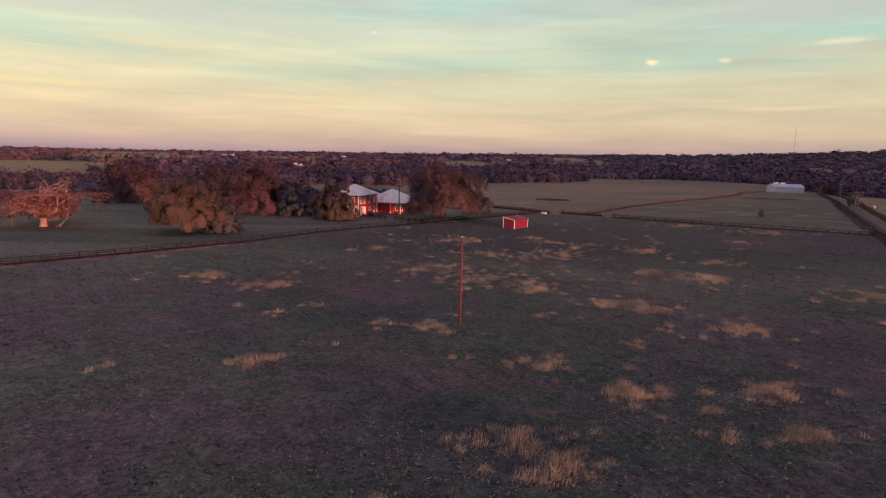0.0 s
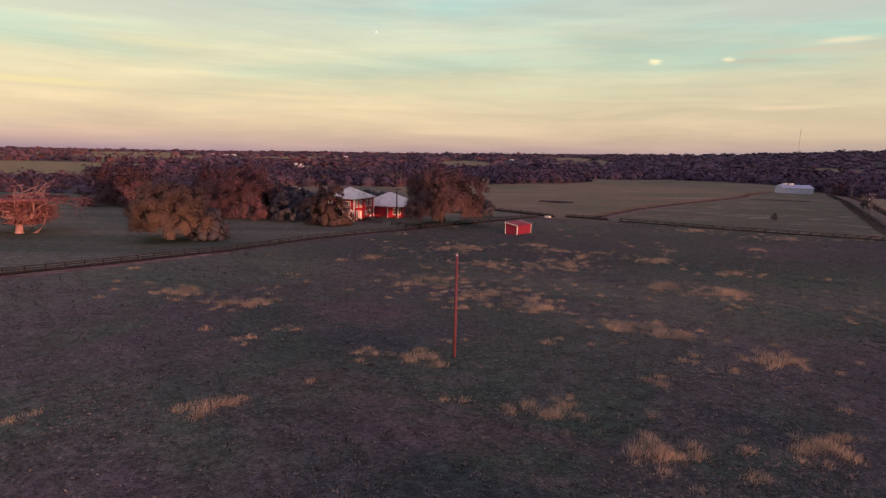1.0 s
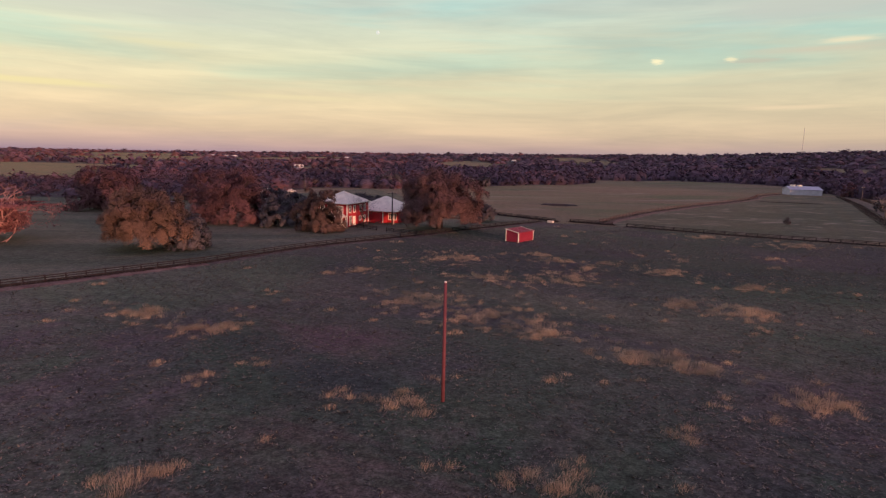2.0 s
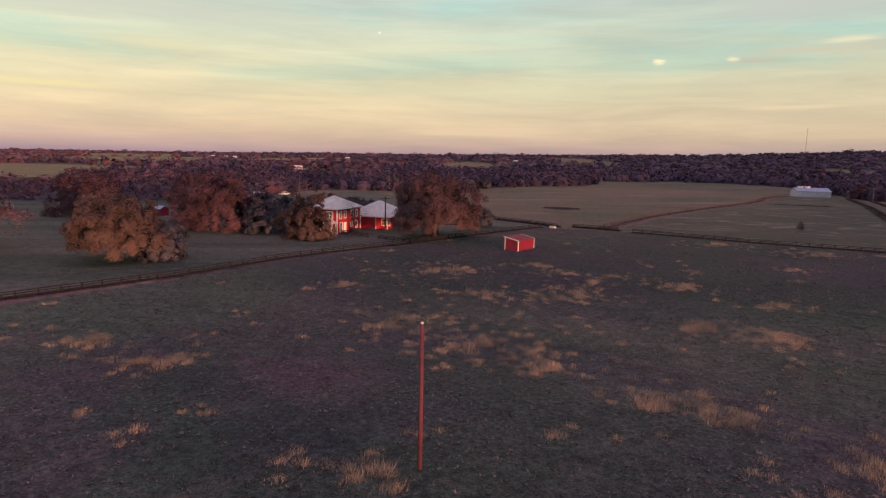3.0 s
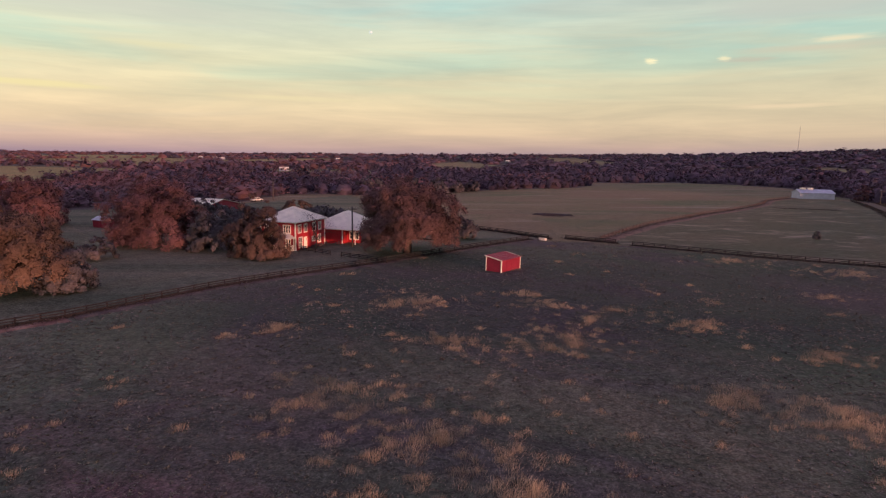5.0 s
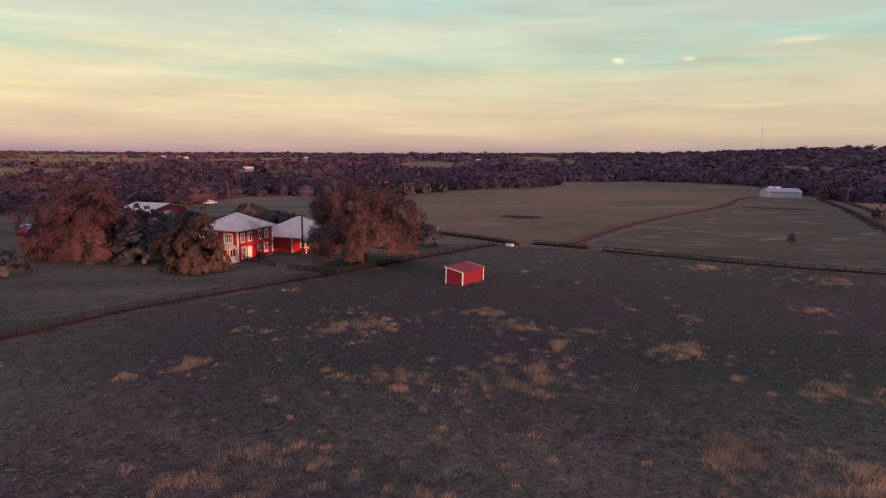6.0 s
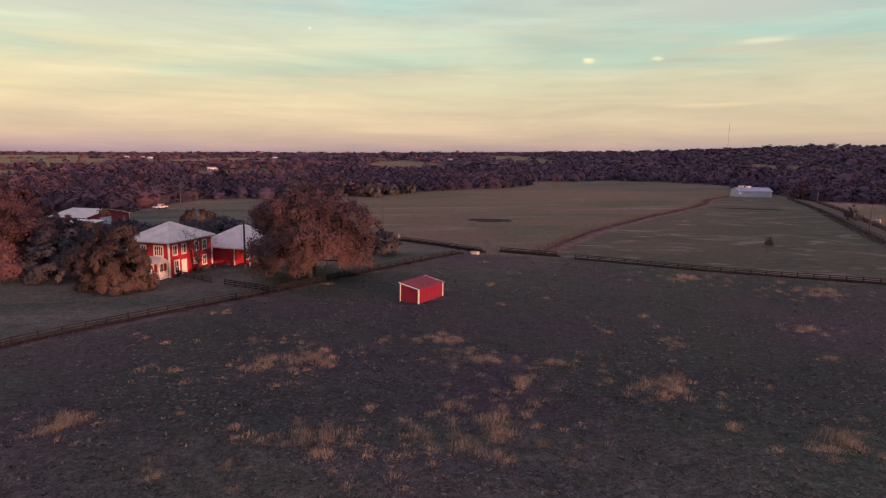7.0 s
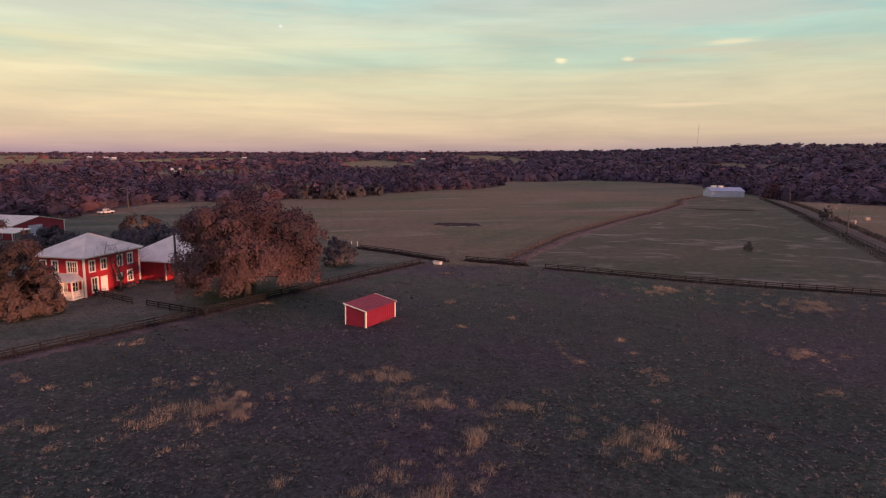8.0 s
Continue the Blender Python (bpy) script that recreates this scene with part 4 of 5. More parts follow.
def timber_pole(name, label, x, y, h, r, mat, arms=True, cap=False):
    t = thing(name, pose(x, y, h1(x, y) - 0.1), label, "pole", "poles")
    bm = bmesh.new()
    tube(bm, [(0, 0, 0), (0.01, 0, h * 0.5), (0, 0.01, h)], [r * 1.25, r * 1.1, r], 10)
    part("pole", as_mesh("pole", bm, mat, True), t)
    if cap:
        bm = bmesh.new()
        tube(bm, [(0, 0, h), (0, 0, h + 0.07), (0, 0, h + 0.11)], [r * 0.8, r * 0.8, r * 0.3], 10)
        part("cap", as_mesh("cap", bm, PALE_POST, True), t, "pale metal cap")
        for k in range(7):
            bm = bmesh.new()
            tube(bm, [(r * 0.9, 0, h - 1.0 - 0.8 * k), (r + 0.14, 0, h - 1.0 - 0.8 * k)], [0.022, 0.022], 5)
            part("step_peg", as_mesh("step_peg", bm, mat), t)
    if arms:
        bm = bmesh.new()
        box(bm, -1.1, 1.1, -0.06, 0.06, h - 0.6, h - 0.46)
        part("crossarm", as_mesh("crossarm", bm, mat), t, "", pose(0, -r - 0.06, 0, 0, 0, 0))
        for k in (-1, -0.4, 0.4, 1):
            bm = bmesh.new()
            tube(bm, [(k, -r - 0.06, h - 0.46), (k, -r - 0.06, h - 0.25)], [0.05, 0.035], 6)
            part("insulator", as_mesh("insulator", bm, PALE_POST), t)


timber_pole("timber_pole", "tall bare reddish timber pole with pale cap in the meadow", 1.72, 53.8, 8.48, 0.115, POLE_WOOD, False, True)
timber_pole("utility_pole", "grey timber utility pole beside the house", -12.4, 164.2, 8.6, 0.15, GREY_POLE)
timber_pole("utility_pole", "grey timber utility pole at the edge of the woods", -64, 287, 9.0, 0.13, GREY_POLE, False)
timber_pole("utility_pole", "grey timber utility pole by the lane", 214.9, 325.7, 7.5, 0.14, GREY_POLE)
timber_pole("utility_pole", "grey timber utility pole by the lane", 148.5, 216.3, 8.0, 0.14, GREY_POLE)
timber_pole("flag_pole", "thin pale pole standing in the pasture", 10.8, 231.3, 6.2, 0.055, GREY_POLE, False)
for px, py in ((13.6, 203.3), (14.9, 203.1)):
    timber_pole("gate_post", "pale gate post at the pasture fence", px, py, 1.3, 0.08, PALE_POST, False)


def radio_mast():
    x, y = 1392, 2420
    t = thing("radio_mast", pose(x, y, h1(x, y) - 1), "tall thin steel lattice radio mast on the far hill", "mast")
    h, w = 108.0, 0.9
    for k in range(3):
        a = k * 2 * math.pi / 3
        bm = bmesh.new()
        tube(bm, [(w * math.cos(a), w * math.sin(a), 0), (w * math.cos(a), w * math.sin(a), h)], [0.22, 0.22], 5)
        part("leg", as_mesh("leg", bm, STEEL), t)
    bm = bmesh.new()
    for i in range(36):
        for k in range(3):
            a, b = k * 2 * math.pi / 3, (k + 1) * 2 * math.pi / 3
            tube(bm, [(w * math.cos(a), w * math.sin(a), i * 3), (w * math.cos(b), w * math.sin(b), i * 3 + 3)], [0.12, 0.12], 4)
    part("lattice", as_mesh("lattice", bm, STEEL), t)
    bm = bmesh.new()
    tube(bm, [(0, 0, h), (0, 0, h + 9)], [0.16, 0.08], 5)
    part("antenna", as_mesh("antenna", bm, STEEL), t)


radio_mast()


# ---- trees near the house ----
tree("live_oak", "broad spreading oak with warm brown foliage down to the lawn", -51.2, 118.2, 10.6, 7.1, 11, LEAF_OAK, 150000, 0.15, 0.14, 380, 0.6, (0, 0), "", 0.9, 0.4)
tree("dark_tree", "dark green tree crowding beside the broad oak", -44.9, 119.6, 6.4, 3.9, 12, LEAF_DARK, 28000, 0.18, 0.0, 130, 0.25)
tree("pecan_tree", "leafy brownish tree in front of the farmhouse", -27.6, 149.3, 10.3, 5.4, 13, LEAF_HOUSE, 74000, 0.16, 0.0, 240, 0.35, (0, 0), "", 0.25, 0.45)
tree("live_oak", "huge rust-brown oak beside the farmhouse", -0.3, 157.5, 13.7, 9.7, 34, LEAF_BIG, 170000, 0.18, 0.13, 420, 0.8, (0, 0), "", 1.2, 0.5)
tree("shrub_tree", "rounded dark shrub near the oak", 11.8, 180, 5.3, 3.3, 15, LEAF_DARK, 26000, 0.17, 0.0, 110, 0.15)
tree("oak_tree", "tall rust-brown oak at the lawn's edge", -52, 161.5, 13.2, 9.2, 16, LEAF_RUST, 80000, 0.19, 0.0, 300, 0.5, (0, 0), "", 0.25, 0.5)
tree("dark_tree", "dark cedar-like tree at the lawn's edge", -38.6, 156, 7.8, 4.8, 17, LEAF_DARK, 26000, 0.2, 0.0, 130, 0.28)
tree("dark_tree", "dark purplish tree beside the tall oak", -44.0, 167, 9.6, 5.6, 18, LEAF_DARK, 33000, 0.22, 0.0, 150, 0.4)
tree("oak_tree", "tall brown oak at the far end of the lawn", -96, 186, 12.9, 9.2, 19, LEAF_RUST, 52000, 0.25, 0.0, 220, 0.5, (0, 0), "", 0.25, 0.5)
tree("dark_tree", "small dark shrub tree on the lawn", -54, 143.5, 4.6, 3.1, 20, LEAF_DARK, 12000, 0.18, 0.0, 50, 0.15)
tree("dark_tree", "small dark shrub at the far lawn", -126, 191.5, 4.2, 3.2, 21, LEAF_DARK, 7500, 0.23, 0.0, 40, 0.15)
tree("rusty_shrub", "warm orange-brown shrub behind the farmhouse", -39, 226, 5.0, 4.8, 22, LEAF_OAK, 13000, 0.23, 0.0, 50, 0.15)
tree("dark_tree", "dark tree behind the farmhouse", -27, 196, 5.2, 8.6, 23, LEAF_DARK, 24000, 0.23, 0.0, 80, 0.25)
tree("dark_tree", "dark tree behind the farmhouse", -34, 186, 5.4, 5.4, 29, LEAF_DARK, 20000, 0.21, 0.0, 70, 0.25)
tree("dark_tree", "dark tree behind the farmhouse", -21, 189, 5.6, 6.0, 30, LEAF_DARK, 20000, 0.21, 0.0, 70, 0.25)
tree("dark_tree", "dark tree behind the farmhouse", -43, 192, 6.0, 6.5, 24, LEAF_DARK, 20000, 0.23, 0.0, 70, 0.25)
tree("dark_tree", "dark tree beside the red barn", -67, 196, 5.9, 6.0, 25, LEAF_DARK, 20000, 0.23, 0.0, 70, 0.3)
tree("dark_tree", "dark tree between barn and farmhouse", -50, 203, 3.9, 5.0, 27, LEAF_DARK, 17000, 0.23, 0.0, 60, 0.3)
tree("oak_tree", "brown oak near the red barn", -84, 224, 11.2, 8.6, 26, LEAF_RUST, 27000, 0.29, 0.0, 90, 0.4)
# out of view beyond the meadow's corner: tall trees with high crowns, added to shade the upper house; the low sun
# reaches it between their trunks
for i, (x, y, h, r) in enumerate(((73.3, 43.7, 13.7, 4.5), (77, 46.8, 13.4, 4.5))):
    tree("shade_tree", "unseen tall tree with a high crown, added to shade the farmhouse", x, y, h, r, 80 + i, LEAF_RUST, 22000, 0.3, 0.66, 90, 0.35, (0, 0), "tall pecans", 8.9, 0.4)
for i, (x, y, h, r) in enumerate(((-10, 357, 8, 8), (3, 353, 8, 7), (13, 371, 6.5, 5.5), (22.5, 380, 6.5, 4.5), (-32, 352, 9, 9))):
    tree("field_tree", "dark bushy tree at the edge of the pasture", x, y, h, r, 40 + i, LEAF_DARK, 9500, 0.39, 0.0, 50, 0.3, (0, 0), "field edge trees")
tree("dark_tree", "dark tree beside the white barn", 232, 362, 9.0, 4.6, 47, LEAF_RUST, 8700, 0.39, 0.0, 44, 0.3)
tree("dark_tree", "shrubby tree beside the lane with a dead top", 173, 252, 5.2, 3.2, 48, LEAF_DARK, 8100, 0.26, 0.0, 24, 0.2)
tree("pasture_shrub", "small dark bush alone in the pasture", 101.7, 191, 2.3, 1.0, 49, LEAF_DARK, 14000, 0.12, 0.02, 40, 0.1)


def branching(bm, rng, p, d, length, rad, depth, tips, droop=0.0):
    """A crooked limb that forks."""
    pts, radii = [Vector(p)], [rad]
    d = Vector(d).normalized()
    n = 4
    for i in range(n):
        d = (d + Vector(rng.normal(0, 0.22, 3)) - Vector((0, 0, droop))).normalized()
        pts.append(pts[-1] + d * length / n)
        radii.append(rad * (1 - 0.5 * (i + 1) / n))
    tube(bm, pts, radii, 7 if depth > 2 else 5)
    tips.append(tuple(pts[-1]))
    if depth > 0:
        for k in range(2 + (rng.random() < 0.6)):
            e = (d + Vector(rng.normal(0, 0.65, 3)) + Vector((0, 0, 0.12))).normalized()
            branching(bm, rng, pts[-1 - (k % 2)], e, length * rng.uniform(0.55, 0.8), radii[-1] * 0.85, depth - 1, tips, droop)


def dead_oak():
    rng = np.random.default_rng(7)
    t = thing("dying_oak", pose(-82.2, 121.6, h1(-82, 121) - 0.1), "half-dead spreading oak with bleached bare limbs and rusty leaves", "tree")
    bm = bmesh.new()
    tube(bm, [(0, 0, 0), (0, 0, 0.4), (0.1, 0, 1.6), (0.1, 0.1, 2.8)], [0.95, 0.72, 0.62, 0.62], 12)
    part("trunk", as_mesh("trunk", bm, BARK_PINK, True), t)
    tips = []
    for k in range(13):
        a = k * 2 * math.pi / 13 * 3 + rng.uniform(-0.2, 0.2)
        low = k < 8
        up = rng.uniform(0.32, 0.5) if low else rng.uniform(0.7, 1.3)
        bm = bmesh.new()
        own = []
        branching(bm, rng, (0.1, 0.1, 2.5), (math.cos(a), math.sin(a), up), rng.uniform(4.4, 5.4) if low else rng.uniform(2.6, 3.4), 0.36, 3, own, 0.0)
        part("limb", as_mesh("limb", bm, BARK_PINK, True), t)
        tips += own if low else own[::2]
    tips = np.array(tips)
    n = 26000
    pick = tips[rng.choice(len(tips), n)] + rng.normal(0, 0.95, (n, 3)) * np.array([1, 1, 0.55])
    pick[:, 2] = np.clip(pick[:, 2], 2.0 + 0.6 * rng.random(n), 7)
    v, f = leaf_tris(rng, pick, np.tile([0, 0, 0.6], (n, 1)) + pick * 0.05, 0.22)
    soft = pick * np.array([1, 1, 0.5]) + rng.normal(0, 2.0, (n, 3))
    me = raw_mesh("crown", facing(v, soft), f, LEAF_PINK)
    soften(me, soft)
    part("crown", me, t, "sparse withered rusty leaves")


dead_oak()


def bare_tree(name, label, x, y, base, length, rad, seed, mat, n=4):
    rng = np.random.default_rng(seed)
    t = thing(name, pose(x, y, h1(x, y) + base), label, "tree")
    bm = bmesh.new()
    tips = []
    tube(bm, [(0, 0, 0), (0.05, 0, length * 0.5)], [rad * 1.3, rad], 8)
    for k in range(n):
        a = k * 2 * math.pi / n + rng.uniform(0, 1)
        branching(bm, rng, (0.04, 0, length * 0.42), (0.5 * math.cos(a), 0.5 * math.sin(a), 1), length * 0.75, rad * 0.7, 3, tips)
    part("trunk", as_mesh("trunk", bm, mat, True), t)
    return t


bare_tree("bare_tree", "leafless crape myrtle before the farmhouse wall", -19.2, 160.6, 0, 4.1, 0.12, 3, BARK, 9)
bare_tree("dead_snag", "bleached dead snag beside the lane", 172.0, 250.5, 0, 3.6, 0.17, 5, BARK_PALE, 3)
for i, (u, v, r) in enumerate(((1.2, 4.9, 0.8), (1.1, 6.4, 0.9), (1.2, 7.8, 0.8), (1.0, 9.6, 0.9), (3.0, 11.6, 0.7), (1.2, 0.8, 0.6))):
    x, y = -22.6 + 0.951 * u + 0.309 * v, 157.2 - 0.309 * u + 0.951 * v
    tree("garden_shrub", "low dark garden shrub against the farmhouse", x, y, r * 1.1, r, 60 + i, LEAF_DARK, 350, 0.16, 0.02, 12, 0.04, (0, 0), "garden shrubs")

# ---- pasture things ----
def round_bale(x, y, turn):
    t = thing("hay_bale", pose(x, y, h1(x, y) + 0.6, 90, 0, turn), "pale round hay bale lying in the field", "hay bale", "hay bales")
    bm = bmesh.new()
    tube(bm, [(0, 0, -0.7), (0, 0, -0.64), (0, 0, 0.64), (0, 0, 0.7)], [0.56, 0.62, 0.62, 0.56], 20)
    part("bale", as_mesh("bale", bm, HAY), t)


round_bale(174.7, 243.4, 30)
round_bale(187.5, 251.7, 70)
round_bale(199, 249, 20)


def stock_tank():
    t = thing("water_trough", pose(30.2, 180, h1(30, 180), 0, 0, -35), "white oblong livestock water trough near the gateway", "trough")
    bm = bmesh.new()
    pts = []
    for k in range(24):
        a = k * 2 * math.pi / 24
        pts.append((1.0 * (1 if math.cos(a) > 0 else -1) * 0.6 + 0.65 * math.cos(a), 0.65 * math.sin(a)))
    o = [[bm.verts.new((x * s, y * s, z)) for x, y in pts] for s, z in ((0.76, 0), (0.8, 0.55), (0.74, 0.55), (0.72, 0.1))]
    for r0, r1 in zip(o, o[1:]):
        for k in range(24):
            bm.faces.new((r0[k], r0[(k + 1) % 24], r1[(k + 1) % 24], r1[k]))
    bm.faces.new(o[-1])
    part("tank", as_mesh("tank", bm, PALE_POST), t)
    bm = bmesh.new()
    bm.faces.new([bm.verts.new((x * 0.73, y * 0.73, 0.45)) for x, y in pts])
    part("water", as_mesh("water", bm, WATER), t)


stock_tank()


def parked_pickup():
    t = thing("pickup_truck", pose(-69, 281, h1(-69, 281), 0, 0, 62), "white pickup truck parked at the edge of the woods", "truck")
    bm = bmesh.new()
    box(bm, -2.6, 2.6, -0.95, 0.95, 0.45, 1.0)
    bevelled(bm, 0.08)
    part("body", as_mesh("body", bm, PALE_POST), t)
    bm = bmesh.new()
    box(bm, -0.6, 1.1, -0.85, 0.85, 1.0, 1.7)
    for v in bm.verts:
        if v.co.z > 1.5:
            v.co.x *= 0.8
    bevelled(bm, 0.06)
    part("cab", as_mesh("cab", bm, PALE_POST), t)
    for sy in (-0.87, 0.84):
        bm = bmesh.new()
        box(bm, -0.4, 0.85, sy, sy + 0.03, 1.1, 1.55)
        part("side_window", as_mesh("side_window", bm, GLASS), t)
    for x in (-1.7, 1.7):
        for y in (-0.85, 0.85):
            bm = bmesh.new()
            tube(bm, [(x, y - 0.12, 0.38), (x, y + 0.12, 0.38)], [0.38, 0.38], 14)
            part("wheel", as_mesh("wheel", bm, RUBBER), t)


parked_pickup()


def pond():
    bm = bmesh.new()
    pts = [(math.cos(a) * (1 + 0.12 * math.sin(3 * a)), math.sin(a) * (1 + 0.15 * math.cos(2 * a))) for a in [k * 2 * math.pi / 32 for k in range(32)]]
    rings = [[bm.verts.new((x * r * 5.4, y * r * 2.3, z)) for x, y in pts] for r, z in ((1.3, -0.05), (1.05, 0.5), (0.85, 0.45), (0.6, -0.02))]
    for ring in rings:
        for v in ring:
            v.co.z = v.co.z * 1.2 if v.co.y > 0.3 else -0.15
    for r0, r1 in zip(rings, rings[1:]):
        for k in range(32):
            bm.faces.new((r0[k], r0[(k + 1) % 32], r1[(k + 1) % 32], r1[k]))
    b = new("pond_bank", as_mesh("pond_bank", bm, MUD, True))
    b.matrix_basis = pose(44, 243.5, h1(44, 243), 0, 0, -12)
    tagged(b, "dark muddy bank round a small pasture pond", "pond bank", "", "structure")
    bm = bmesh.new()
    bm.faces.new([bm.verts.new((x * 4.0, y * 1.9 - 1.6, 0.06)) for x, y in pts])
    w = new("pond_water", as_mesh("pond_water", bm, WATER))
    w.matrix_basis = pose(44, 243.5, h1(44, 243), 0, 0, -12)
    tagged(w, "still water reflecting the pale sky", "water", "", "structure")


pond()


# ---- far woods ----
def woods():
    """Woodland as one sheet of crowns: each a lumpy core with loose sprays over it, fewer sprays farther off."""
    rng = np.random.default_rng(5)
    core_v, core_f = [], []
    for ring, (z, w) in enumerate(((0.0, 0.3), (0.3, 0.32), (0.55, 0.2))):
        core_v += [(w * math.cos(k * math.pi / 3 + ring * 0.5), w * math.sin(k * math.pi / 3 + ring * 0.5), z) for k in range(6)]
    core_v.append((0, 0, 0.66))
    for ring in (0, 1):
        for k in range(6):
            a, c = ring * 6 + k, ring * 6 + (k + 1) % 6
            core_f += [(a, c, c + 6), (a, c + 6, a + 6)]
    core_f += [(12 + k, 12 + (k + 1) % 6, 18) for k in range(6)]
    core_v, core_f = np.array(core_v), np.array(core_f, np.int32)
    core_n = core_v * 0.7 + np.array([0, 0, 0.6])
    kinds = {}
    for level, (leaves, size, clumps) in enumerate(((310, 0.092, 34), (130, 0.13, 24), (56, 0.18, 14))):
        for k in range(8):
            p, d, soft, _, _ = crown_points(rng, 1.0, 0.5, 0.0, clumps, leaves, 0.5, 0.0, 0.0)
            soft = 0.38 * soft + np.array([0, 0, 0.6])
            v, _ = leaf_quads(rng, p, soft, size, 0.6)
            v = facing(v.reshape(-1, 4, 3)[:, :3].reshape(-1, 3), soft)
            vv = np.concatenate([core_v * (1.0 if level == 0 else 1.22) * rng.uniform(0.85, 1.1, (19, 1)), v])
            ff = np.concatenate([core_f, 19 + np.arange(len(v), dtype=np.int32).reshape(-1, 3)])
            kinds[level, k] = (vv, ff, np.concatenate([core_n, np.repeat(soft, 3, 0)]))
    spots = []
    r = 180.0
    while r < 4600:
        s = max(7.6, r / 50)
        n = int(radians(104) * r / s)
        a = radians(-47) + (np.arange(n) + rng.uniform(0, 1, n)) * radians(104) / n
        rr = r + rng.uniform(-0.5, 0.5, n) * s
        spots.append(np.stack([rr * np.sin(a), rr * np.cos(a)], 1))
        r += s
    sp = np.concatenate(spots)
    keep = ~inside(sp[:, 0], sp[:, 1], WOODS_EDGE)
    for cx, cy, ax, ay in CLEARINGS:
        keep &= ((sp[:, 0] - cx) / ax) ** 2 + ((sp[:, 1] - cy) / ay) ** 2 > 1
    for hx, hy, _ in FAR_HOUSES:
        k = np.hypot(hx, hy)
        u = (sp[:, 0] * hx + sp[:, 1] * hy) / k
        across = np.abs(sp[:, 0] * hy - sp[:, 1] * hx) / k
        keep &= ~((across < 14) & (u > k - 200) & (u < k + 15))
    sp = sp[keep]
    z = height(sp[:, 0], sp[:, 1])
    verts, faces, hues, softs, base = [], [], [], [], 0
    for (x, y), z0 in zip(sp, z):
        r = math.hypot(x, y)
        v, f, soft = kinds[0 if r < 540 else 1 if r < 1000 else 2, rng.integers(8)]
        h = rng.uniform(4.2, 8.8) * (1.5 if rng.random() < 0.14 else 1.0)
        if r < 470 and x < -105:
            h *= 0.66 if math.degrees(math.atan2(x, y)) > -30 else 0.5
        w = h * rng.uniform(1.0, 1.6) * (1.0 if r < 950 else 1.8)
        turn = rng.uniform(0, 6.28)
        c, s = math.cos(turn), math.sin(turn)
        rot = np.array([[c, s, 0], [-s, c, 0], [0, 0, 1]])
        verts.append((v * np.array([w, w, h])) @ rot + np.array([x, y, z0 - 0.2]))
        softs.append(soft @ rot)
        faces.append(f + base)
        base += len(v)
        # Tree's own hue, biased by bearing: right toned for shade, left for low sun.
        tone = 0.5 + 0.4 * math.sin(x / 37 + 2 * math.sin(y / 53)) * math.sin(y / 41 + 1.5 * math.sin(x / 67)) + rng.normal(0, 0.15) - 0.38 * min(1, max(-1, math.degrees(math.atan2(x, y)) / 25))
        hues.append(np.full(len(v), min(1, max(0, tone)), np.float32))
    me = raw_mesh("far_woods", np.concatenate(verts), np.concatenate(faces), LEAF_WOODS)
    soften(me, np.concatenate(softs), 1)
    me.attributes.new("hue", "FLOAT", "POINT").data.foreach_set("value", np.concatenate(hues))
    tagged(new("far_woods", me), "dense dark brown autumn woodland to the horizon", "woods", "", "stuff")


woods()


# ---- meadow growth ----
def blades(rng, base, lean, hgt, wid):
    """Grass blades: one narrow triangle each."""
    n = len(base)
    a = rng.uniform(0, 2 * np.pi, n)
    side = np.stack([np.cos(a), np.sin(a), np.zeros(n)], 1) * wid[:, None] * 0.5
    tip = base + np.concatenate([lean, hgt[:, None]], 1)
    v = np.stack([base - side, base + side, tip], 1).reshape(-1, 3)
    return v, np.arange(n * 3, dtype=np.int32).reshape(-1, 3)


def on_ground(xy):
    return np.concatenate([xy, height(xy[:, 0], xy[:, 1])[:, None]], 1)


TUFTS = [(-1.3, 53.1, 1.2), (-29.6, 75.2, 2.2), (-21.3, 69.4, 2.0), (-14.1, 42.6, 1.0), (6.5, 76.8, 3.6), (10.9, 71.6, 2.2), (19.1, 64.9, 2.2), (22.3, 62, 1.6),
         (30.2, 85.4, 2.4), (36, 81.6, 2.8), (-1.1, 85.1, 3.4), (12.9, 38.2, 1.7), (7, 43, 1.6), (4, 30.7, 1.3), (5.9, 28.2, 1.4), (21.2, 32.6, 1.2),
         (22.8, 39.3, 1.5), (28.3, 55.6, 1.8), (51.9, 71.6, 3.0), (44.4, 96.3, 1.7), (62, 123.2, 1.4), (35.9, 107.6, 2.4), (24.1, 109.2, 1.0), (28.8, 114.2, 1.2),
         (20.5, 116.3, 1.8), (17.8, 122, 1.8), (6.9, 99.1, 2.4), (2.5, 116, 3.4), (62.9, 153.9, 2.6), (77.3, 143.3, 3.0), (18.8, 100.6, 3.4), (-11, 103, 1.8)]


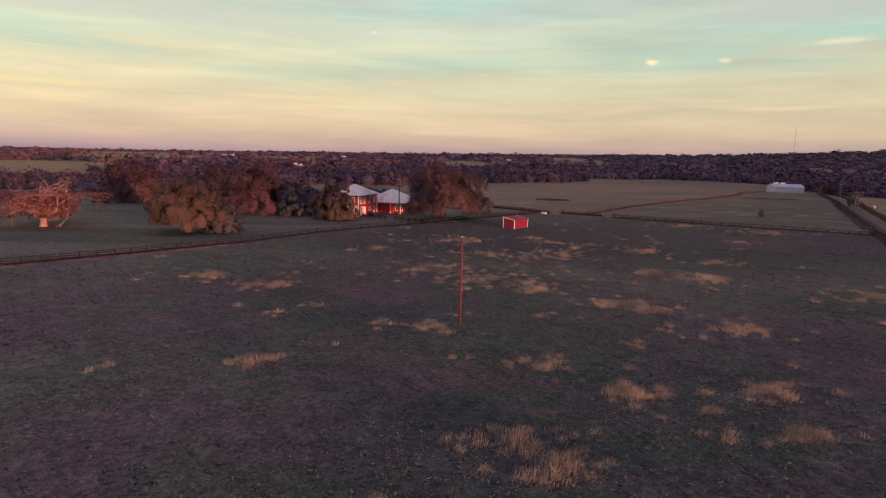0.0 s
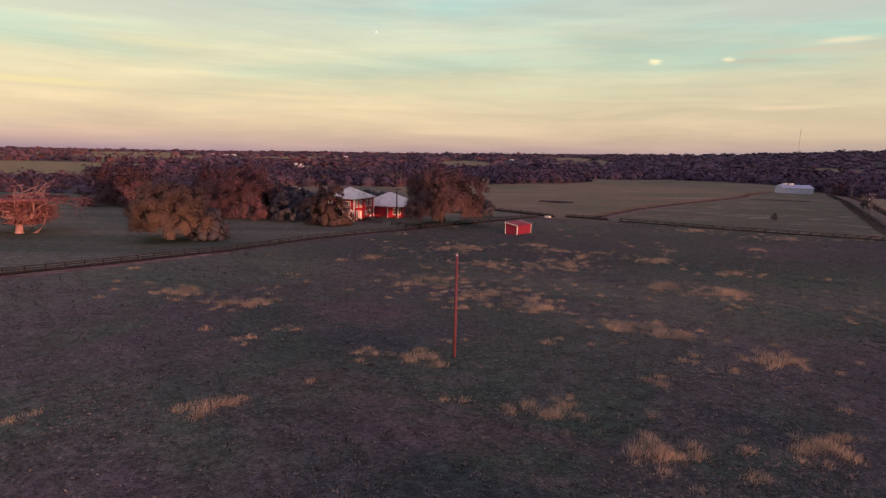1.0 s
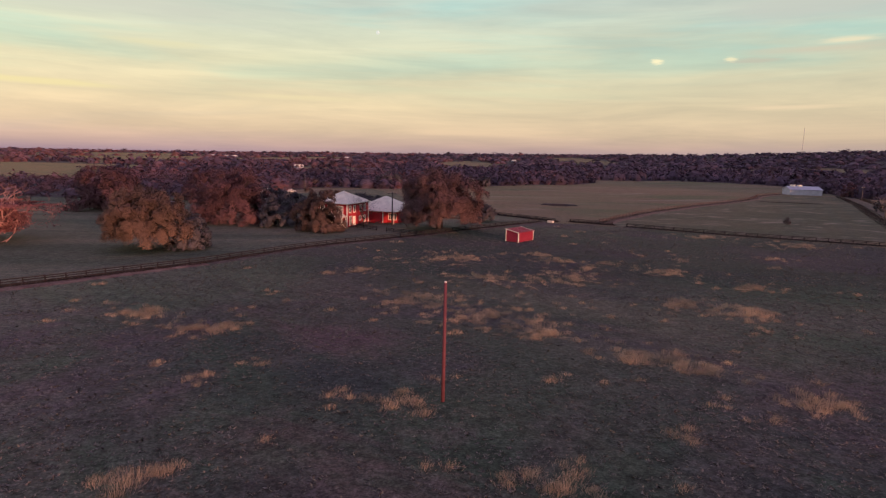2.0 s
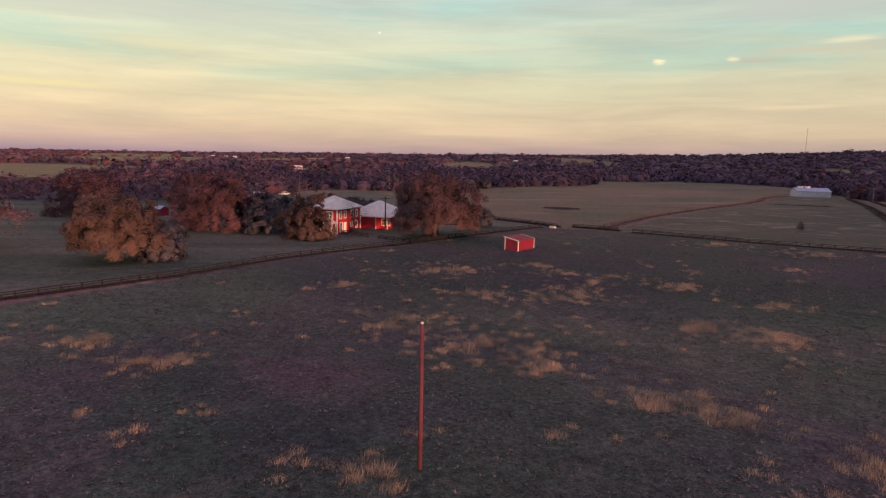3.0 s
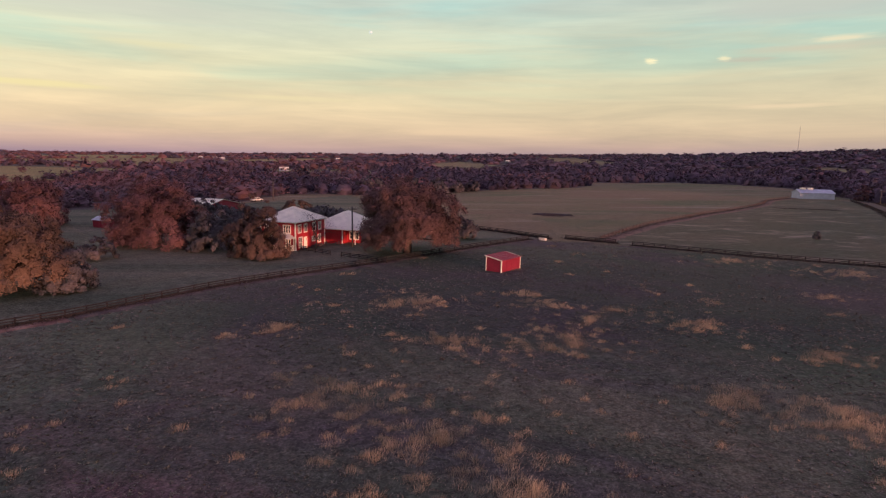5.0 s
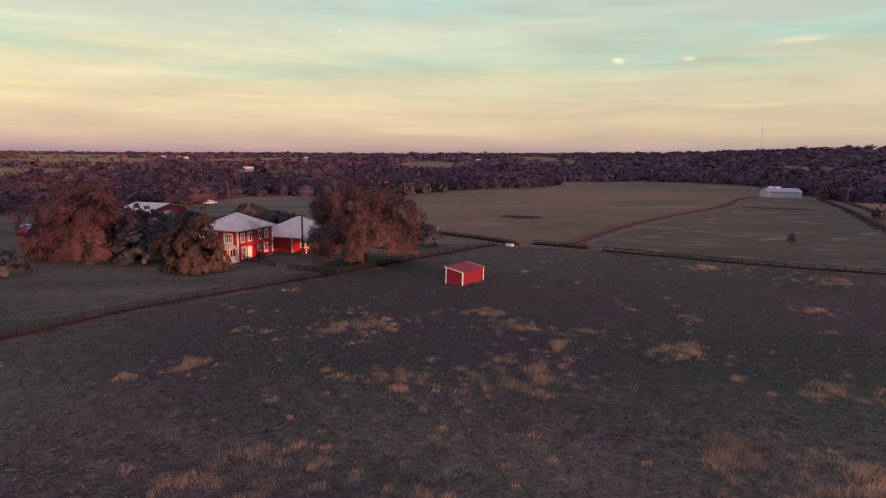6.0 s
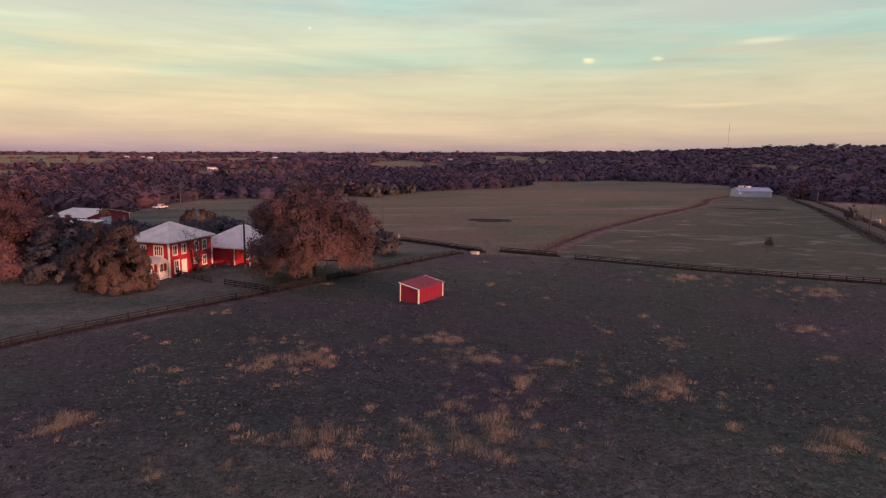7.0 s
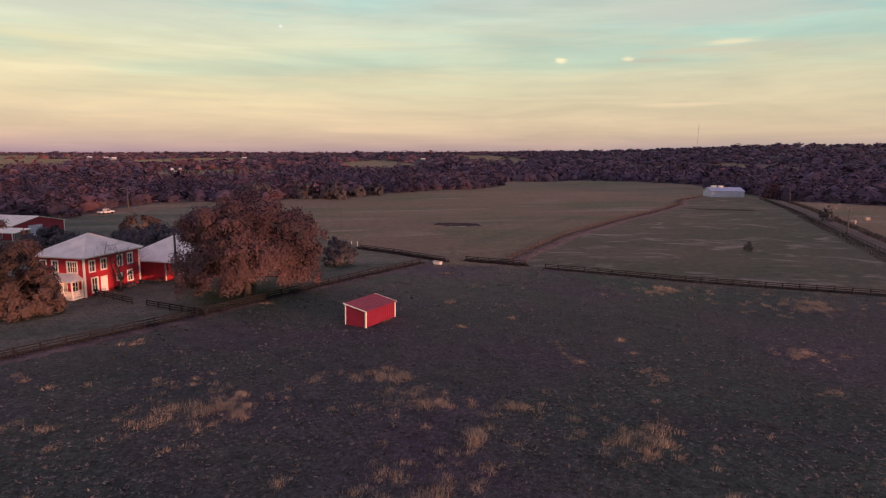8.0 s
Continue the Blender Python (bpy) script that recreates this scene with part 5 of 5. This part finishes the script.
def tall_grass():
    """Bunches of fine upright blades, thick in the middle of a tuft and thinning out round it."""
    rng = np.random.default_rng(9)
    mids, size = [], []
    for x, y, r in TUFTS:
        n = int(3.2 * r * r) + 4
        q = rng.normal(0, 1, (n, 2)) * np.array([r * 1.0, r * 0.7])
        mids.append(q + np.array([x, y]))
        size.append(rng.uniform(0.7, 1.15, n) * np.exp(-0.35 * (q ** 2).sum(1) / r ** 2))
        n = int(2.2 * r * r) + 3
        mids.append(rng.normal(0, 1, (n, 2)) * np.array([r * 2.0, r * 1.3]) + np.array([x, y]))
        size.append(rng.uniform(0.25, 0.55, n))
    n = 230
    extra = np.stack([rng.uniform(-70, 120, n), rng.uniform(18, 178, n)], 1)
    drift = np.sin(extra[:, 0] * 0.09 + 2 * np.sin(extra[:, 1] * 0.06)) * np.sin(extra[:, 1] * 0.12 + extra[:, 0] * 0.05)
    extra = extra[inside(extra[:, 0], extra[:, 1], MEADOW) & (rng.random(n) < 0.35 + 0.65 * (drift > 0.1))]
    for c in extra:
        n = rng.integers(1, 5)
        mids.append(c + rng.normal(0, 0.7, (n, 2)))
        size.append(rng.uniform(0.2, 0.6, n))
    mids, size = np.concatenate(mids), np.concatenate(size)
    per = 240
    sz = np.repeat(size, per)
    off = rng.normal(0, 1, (len(sz), 2)) * (0.18 + 0.42 * sz)[:, None]
    base = np.repeat(mids, per, 0) + off
    near = np.exp(-(off ** 2).sum(1) / (0.18 + 0.6 * sz) ** 2)
    keep = rng.random(len(sz)) < 0.25 + 0.9 * near * np.clip(sz * 1.4, 0.3, 1)
    keep &= rng.random(len(sz)) < np.clip(1.7 - base[:, 1] / 100, 0.6, 1)
    base, off, near, sz = base[keep], off[keep], near[keep], sz[keep]
    tall = (0.18 + 0.62 * sz) * rng.uniform(0.45, 1.1, len(sz)) * (0.5 + 0.5 * near)
    lean = off * 0.16 + rng.normal(0, 0.08, off.shape) * (0.5 + sz)[:, None] + np.array([0.05, 0.02])
    v, f = blades(rng, on_ground(base), lean, tall, rng.uniform(0.009, 0.024, len(sz)))
    ob = new("tall_dry_grass", raw_mesh("tall_dry_grass", v, f, DRY_GRASS))
    tagged(ob, "scattered tufts of tall straw-coloured dry grass", "grass", "", "stuff")


def weeds():
    """Low broad-leaved weeds: rosettes of slanting leaves, thick in patches and thin between."""
    rng = np.random.default_rng(10)
    xy = np.stack([rng.uniform(-85, 125, 520000), rng.uniform(16, 185, 520000)], 1)
    keep = inside(xy[:, 0], xy[:, 1], MEADOW) & (rng.random(len(xy)) < np.clip(1.25 - xy[:, 1] / 120, 0.22, 1)) & (np.abs(xy[:, 0] - 8) < 0.85 * xy[:, 1] + 22)
    patch = np.sin(xy[:, 0] * 0.21 + 2 * np.sin(xy[:, 1] * 0.13)) * np.sin(xy[:, 1] * 0.19 + 1.7 * np.sin(xy[:, 0] * 0.11))
    rows = np.sin((xy[:, 0] * 0.83 + xy[:, 1] * 0.56) * 2.6 + 1.5 * np.sin(xy[:, 1] * 0.08)) * (np.sin(xy[:, 0] * 0.07 + 1) * np.sin(xy[:, 1] * 0.06) > 0.15)
    keep &= rng.random(len(xy)) < 0.5 + 0.35 * patch + 0.28 * rows
    xy = xy[keep]
    n = len(xy)
    per = 6
    base = np.repeat(xy, per, 0) + rng.normal(0, 0.07, (n * per, 2))
    a = rng.uniform(0, 2 * np.pi, n * per)
    size = np.repeat((0.08 + 0.22 * rng.random(n) ** 1.6) * (1 + np.clip(xy[:, 1] - 60, 0, 100) / 160), per)
    lean = np.stack([np.cos(a), np.sin(a)], 1) * (size * rng.uniform(0.35, 0.9, n * per))[:, None]
    v, f = blades(rng, on_ground(base), lean, size * rng.uniform(0.1, 0.45, n * per), size * rng.uniform(0.3, 0.6, n * per))
    soft = np.concatenate([-0.5 * lean / (size[:, None] + 0.01), np.full((n * per, 1), 0.8)], 1) + rng.normal(0, 0.25, (n * per, 3))
    me = raw_mesh("meadow_weeds", facing(v, soft), f, WEED)
    soften(me, soft)
    tagged(new("meadow_weeds", me), "low green and brown weeds covering the meadow", "weeds", "", "stuff")


def fence_grass():
    rng = np.random.default_rng(12)
    pts = []
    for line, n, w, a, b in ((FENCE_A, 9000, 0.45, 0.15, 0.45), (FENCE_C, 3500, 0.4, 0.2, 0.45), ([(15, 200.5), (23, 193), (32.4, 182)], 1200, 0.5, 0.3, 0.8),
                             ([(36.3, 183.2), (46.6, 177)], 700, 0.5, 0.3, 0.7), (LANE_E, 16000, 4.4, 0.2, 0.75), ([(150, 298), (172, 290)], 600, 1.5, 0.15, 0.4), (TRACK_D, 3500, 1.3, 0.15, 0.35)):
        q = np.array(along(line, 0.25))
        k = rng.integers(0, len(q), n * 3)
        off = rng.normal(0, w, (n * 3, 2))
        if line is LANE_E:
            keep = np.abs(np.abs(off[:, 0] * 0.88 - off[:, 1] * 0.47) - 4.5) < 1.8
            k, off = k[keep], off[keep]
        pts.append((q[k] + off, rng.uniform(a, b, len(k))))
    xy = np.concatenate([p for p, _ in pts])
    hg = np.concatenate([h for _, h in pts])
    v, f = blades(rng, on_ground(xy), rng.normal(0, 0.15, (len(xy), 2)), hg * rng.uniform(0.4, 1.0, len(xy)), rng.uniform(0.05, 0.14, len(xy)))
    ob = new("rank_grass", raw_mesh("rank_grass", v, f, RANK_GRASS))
    tagged(ob, "rank grass grown up along the fence lines, darkened for the shade there", "grass", "", "stuff")


tall_grass()
weeds()
fence_grass()


# ---- moon ----
def moon():
    m = bpy.data.materials.new("moonlit_rock")
    m.use_nodes = True
    nt = m.node_tree
    bsdf = nt.nodes["Principled BSDF"]
    tc = node(nt, "ShaderNodeTexCoord")
    n = node(nt, "ShaderNodeTexNoise", Scale=0.05, Detail=4.0)
    nt.links.new(tc.outputs["Object"], n.inputs[0])
    r = ramp(nt, [(0.35, lin(205, 222, 210)), (0.65, lin(240, 244, 232))])
    nt.links.new(n.outputs[0], r.inputs[0])
    nt.links.new(r.outputs[0], bsdf.inputs["Emission Color"])
    bsdf.inputs["Emission Strength"].default_value = 0.85
    bsdf.inputs["Base Color"].default_value = (0.1, 0.1, 0.1, 1)
    bm = bmesh.new()
    bmesh.ops.create_icosphere(bm, subdivisions=3, radius=13.0)
    ob = new("moon", as_mesh("moon", bm, m, True))
    ob.matrix_basis = pose(8 - 0.12 * 4400, 35 + 0.974 * 4400, 18 + 0.1915 * 4400)
    tagged(ob, "small pale moon in the evening sky", "moon", "", "structure")


moon()
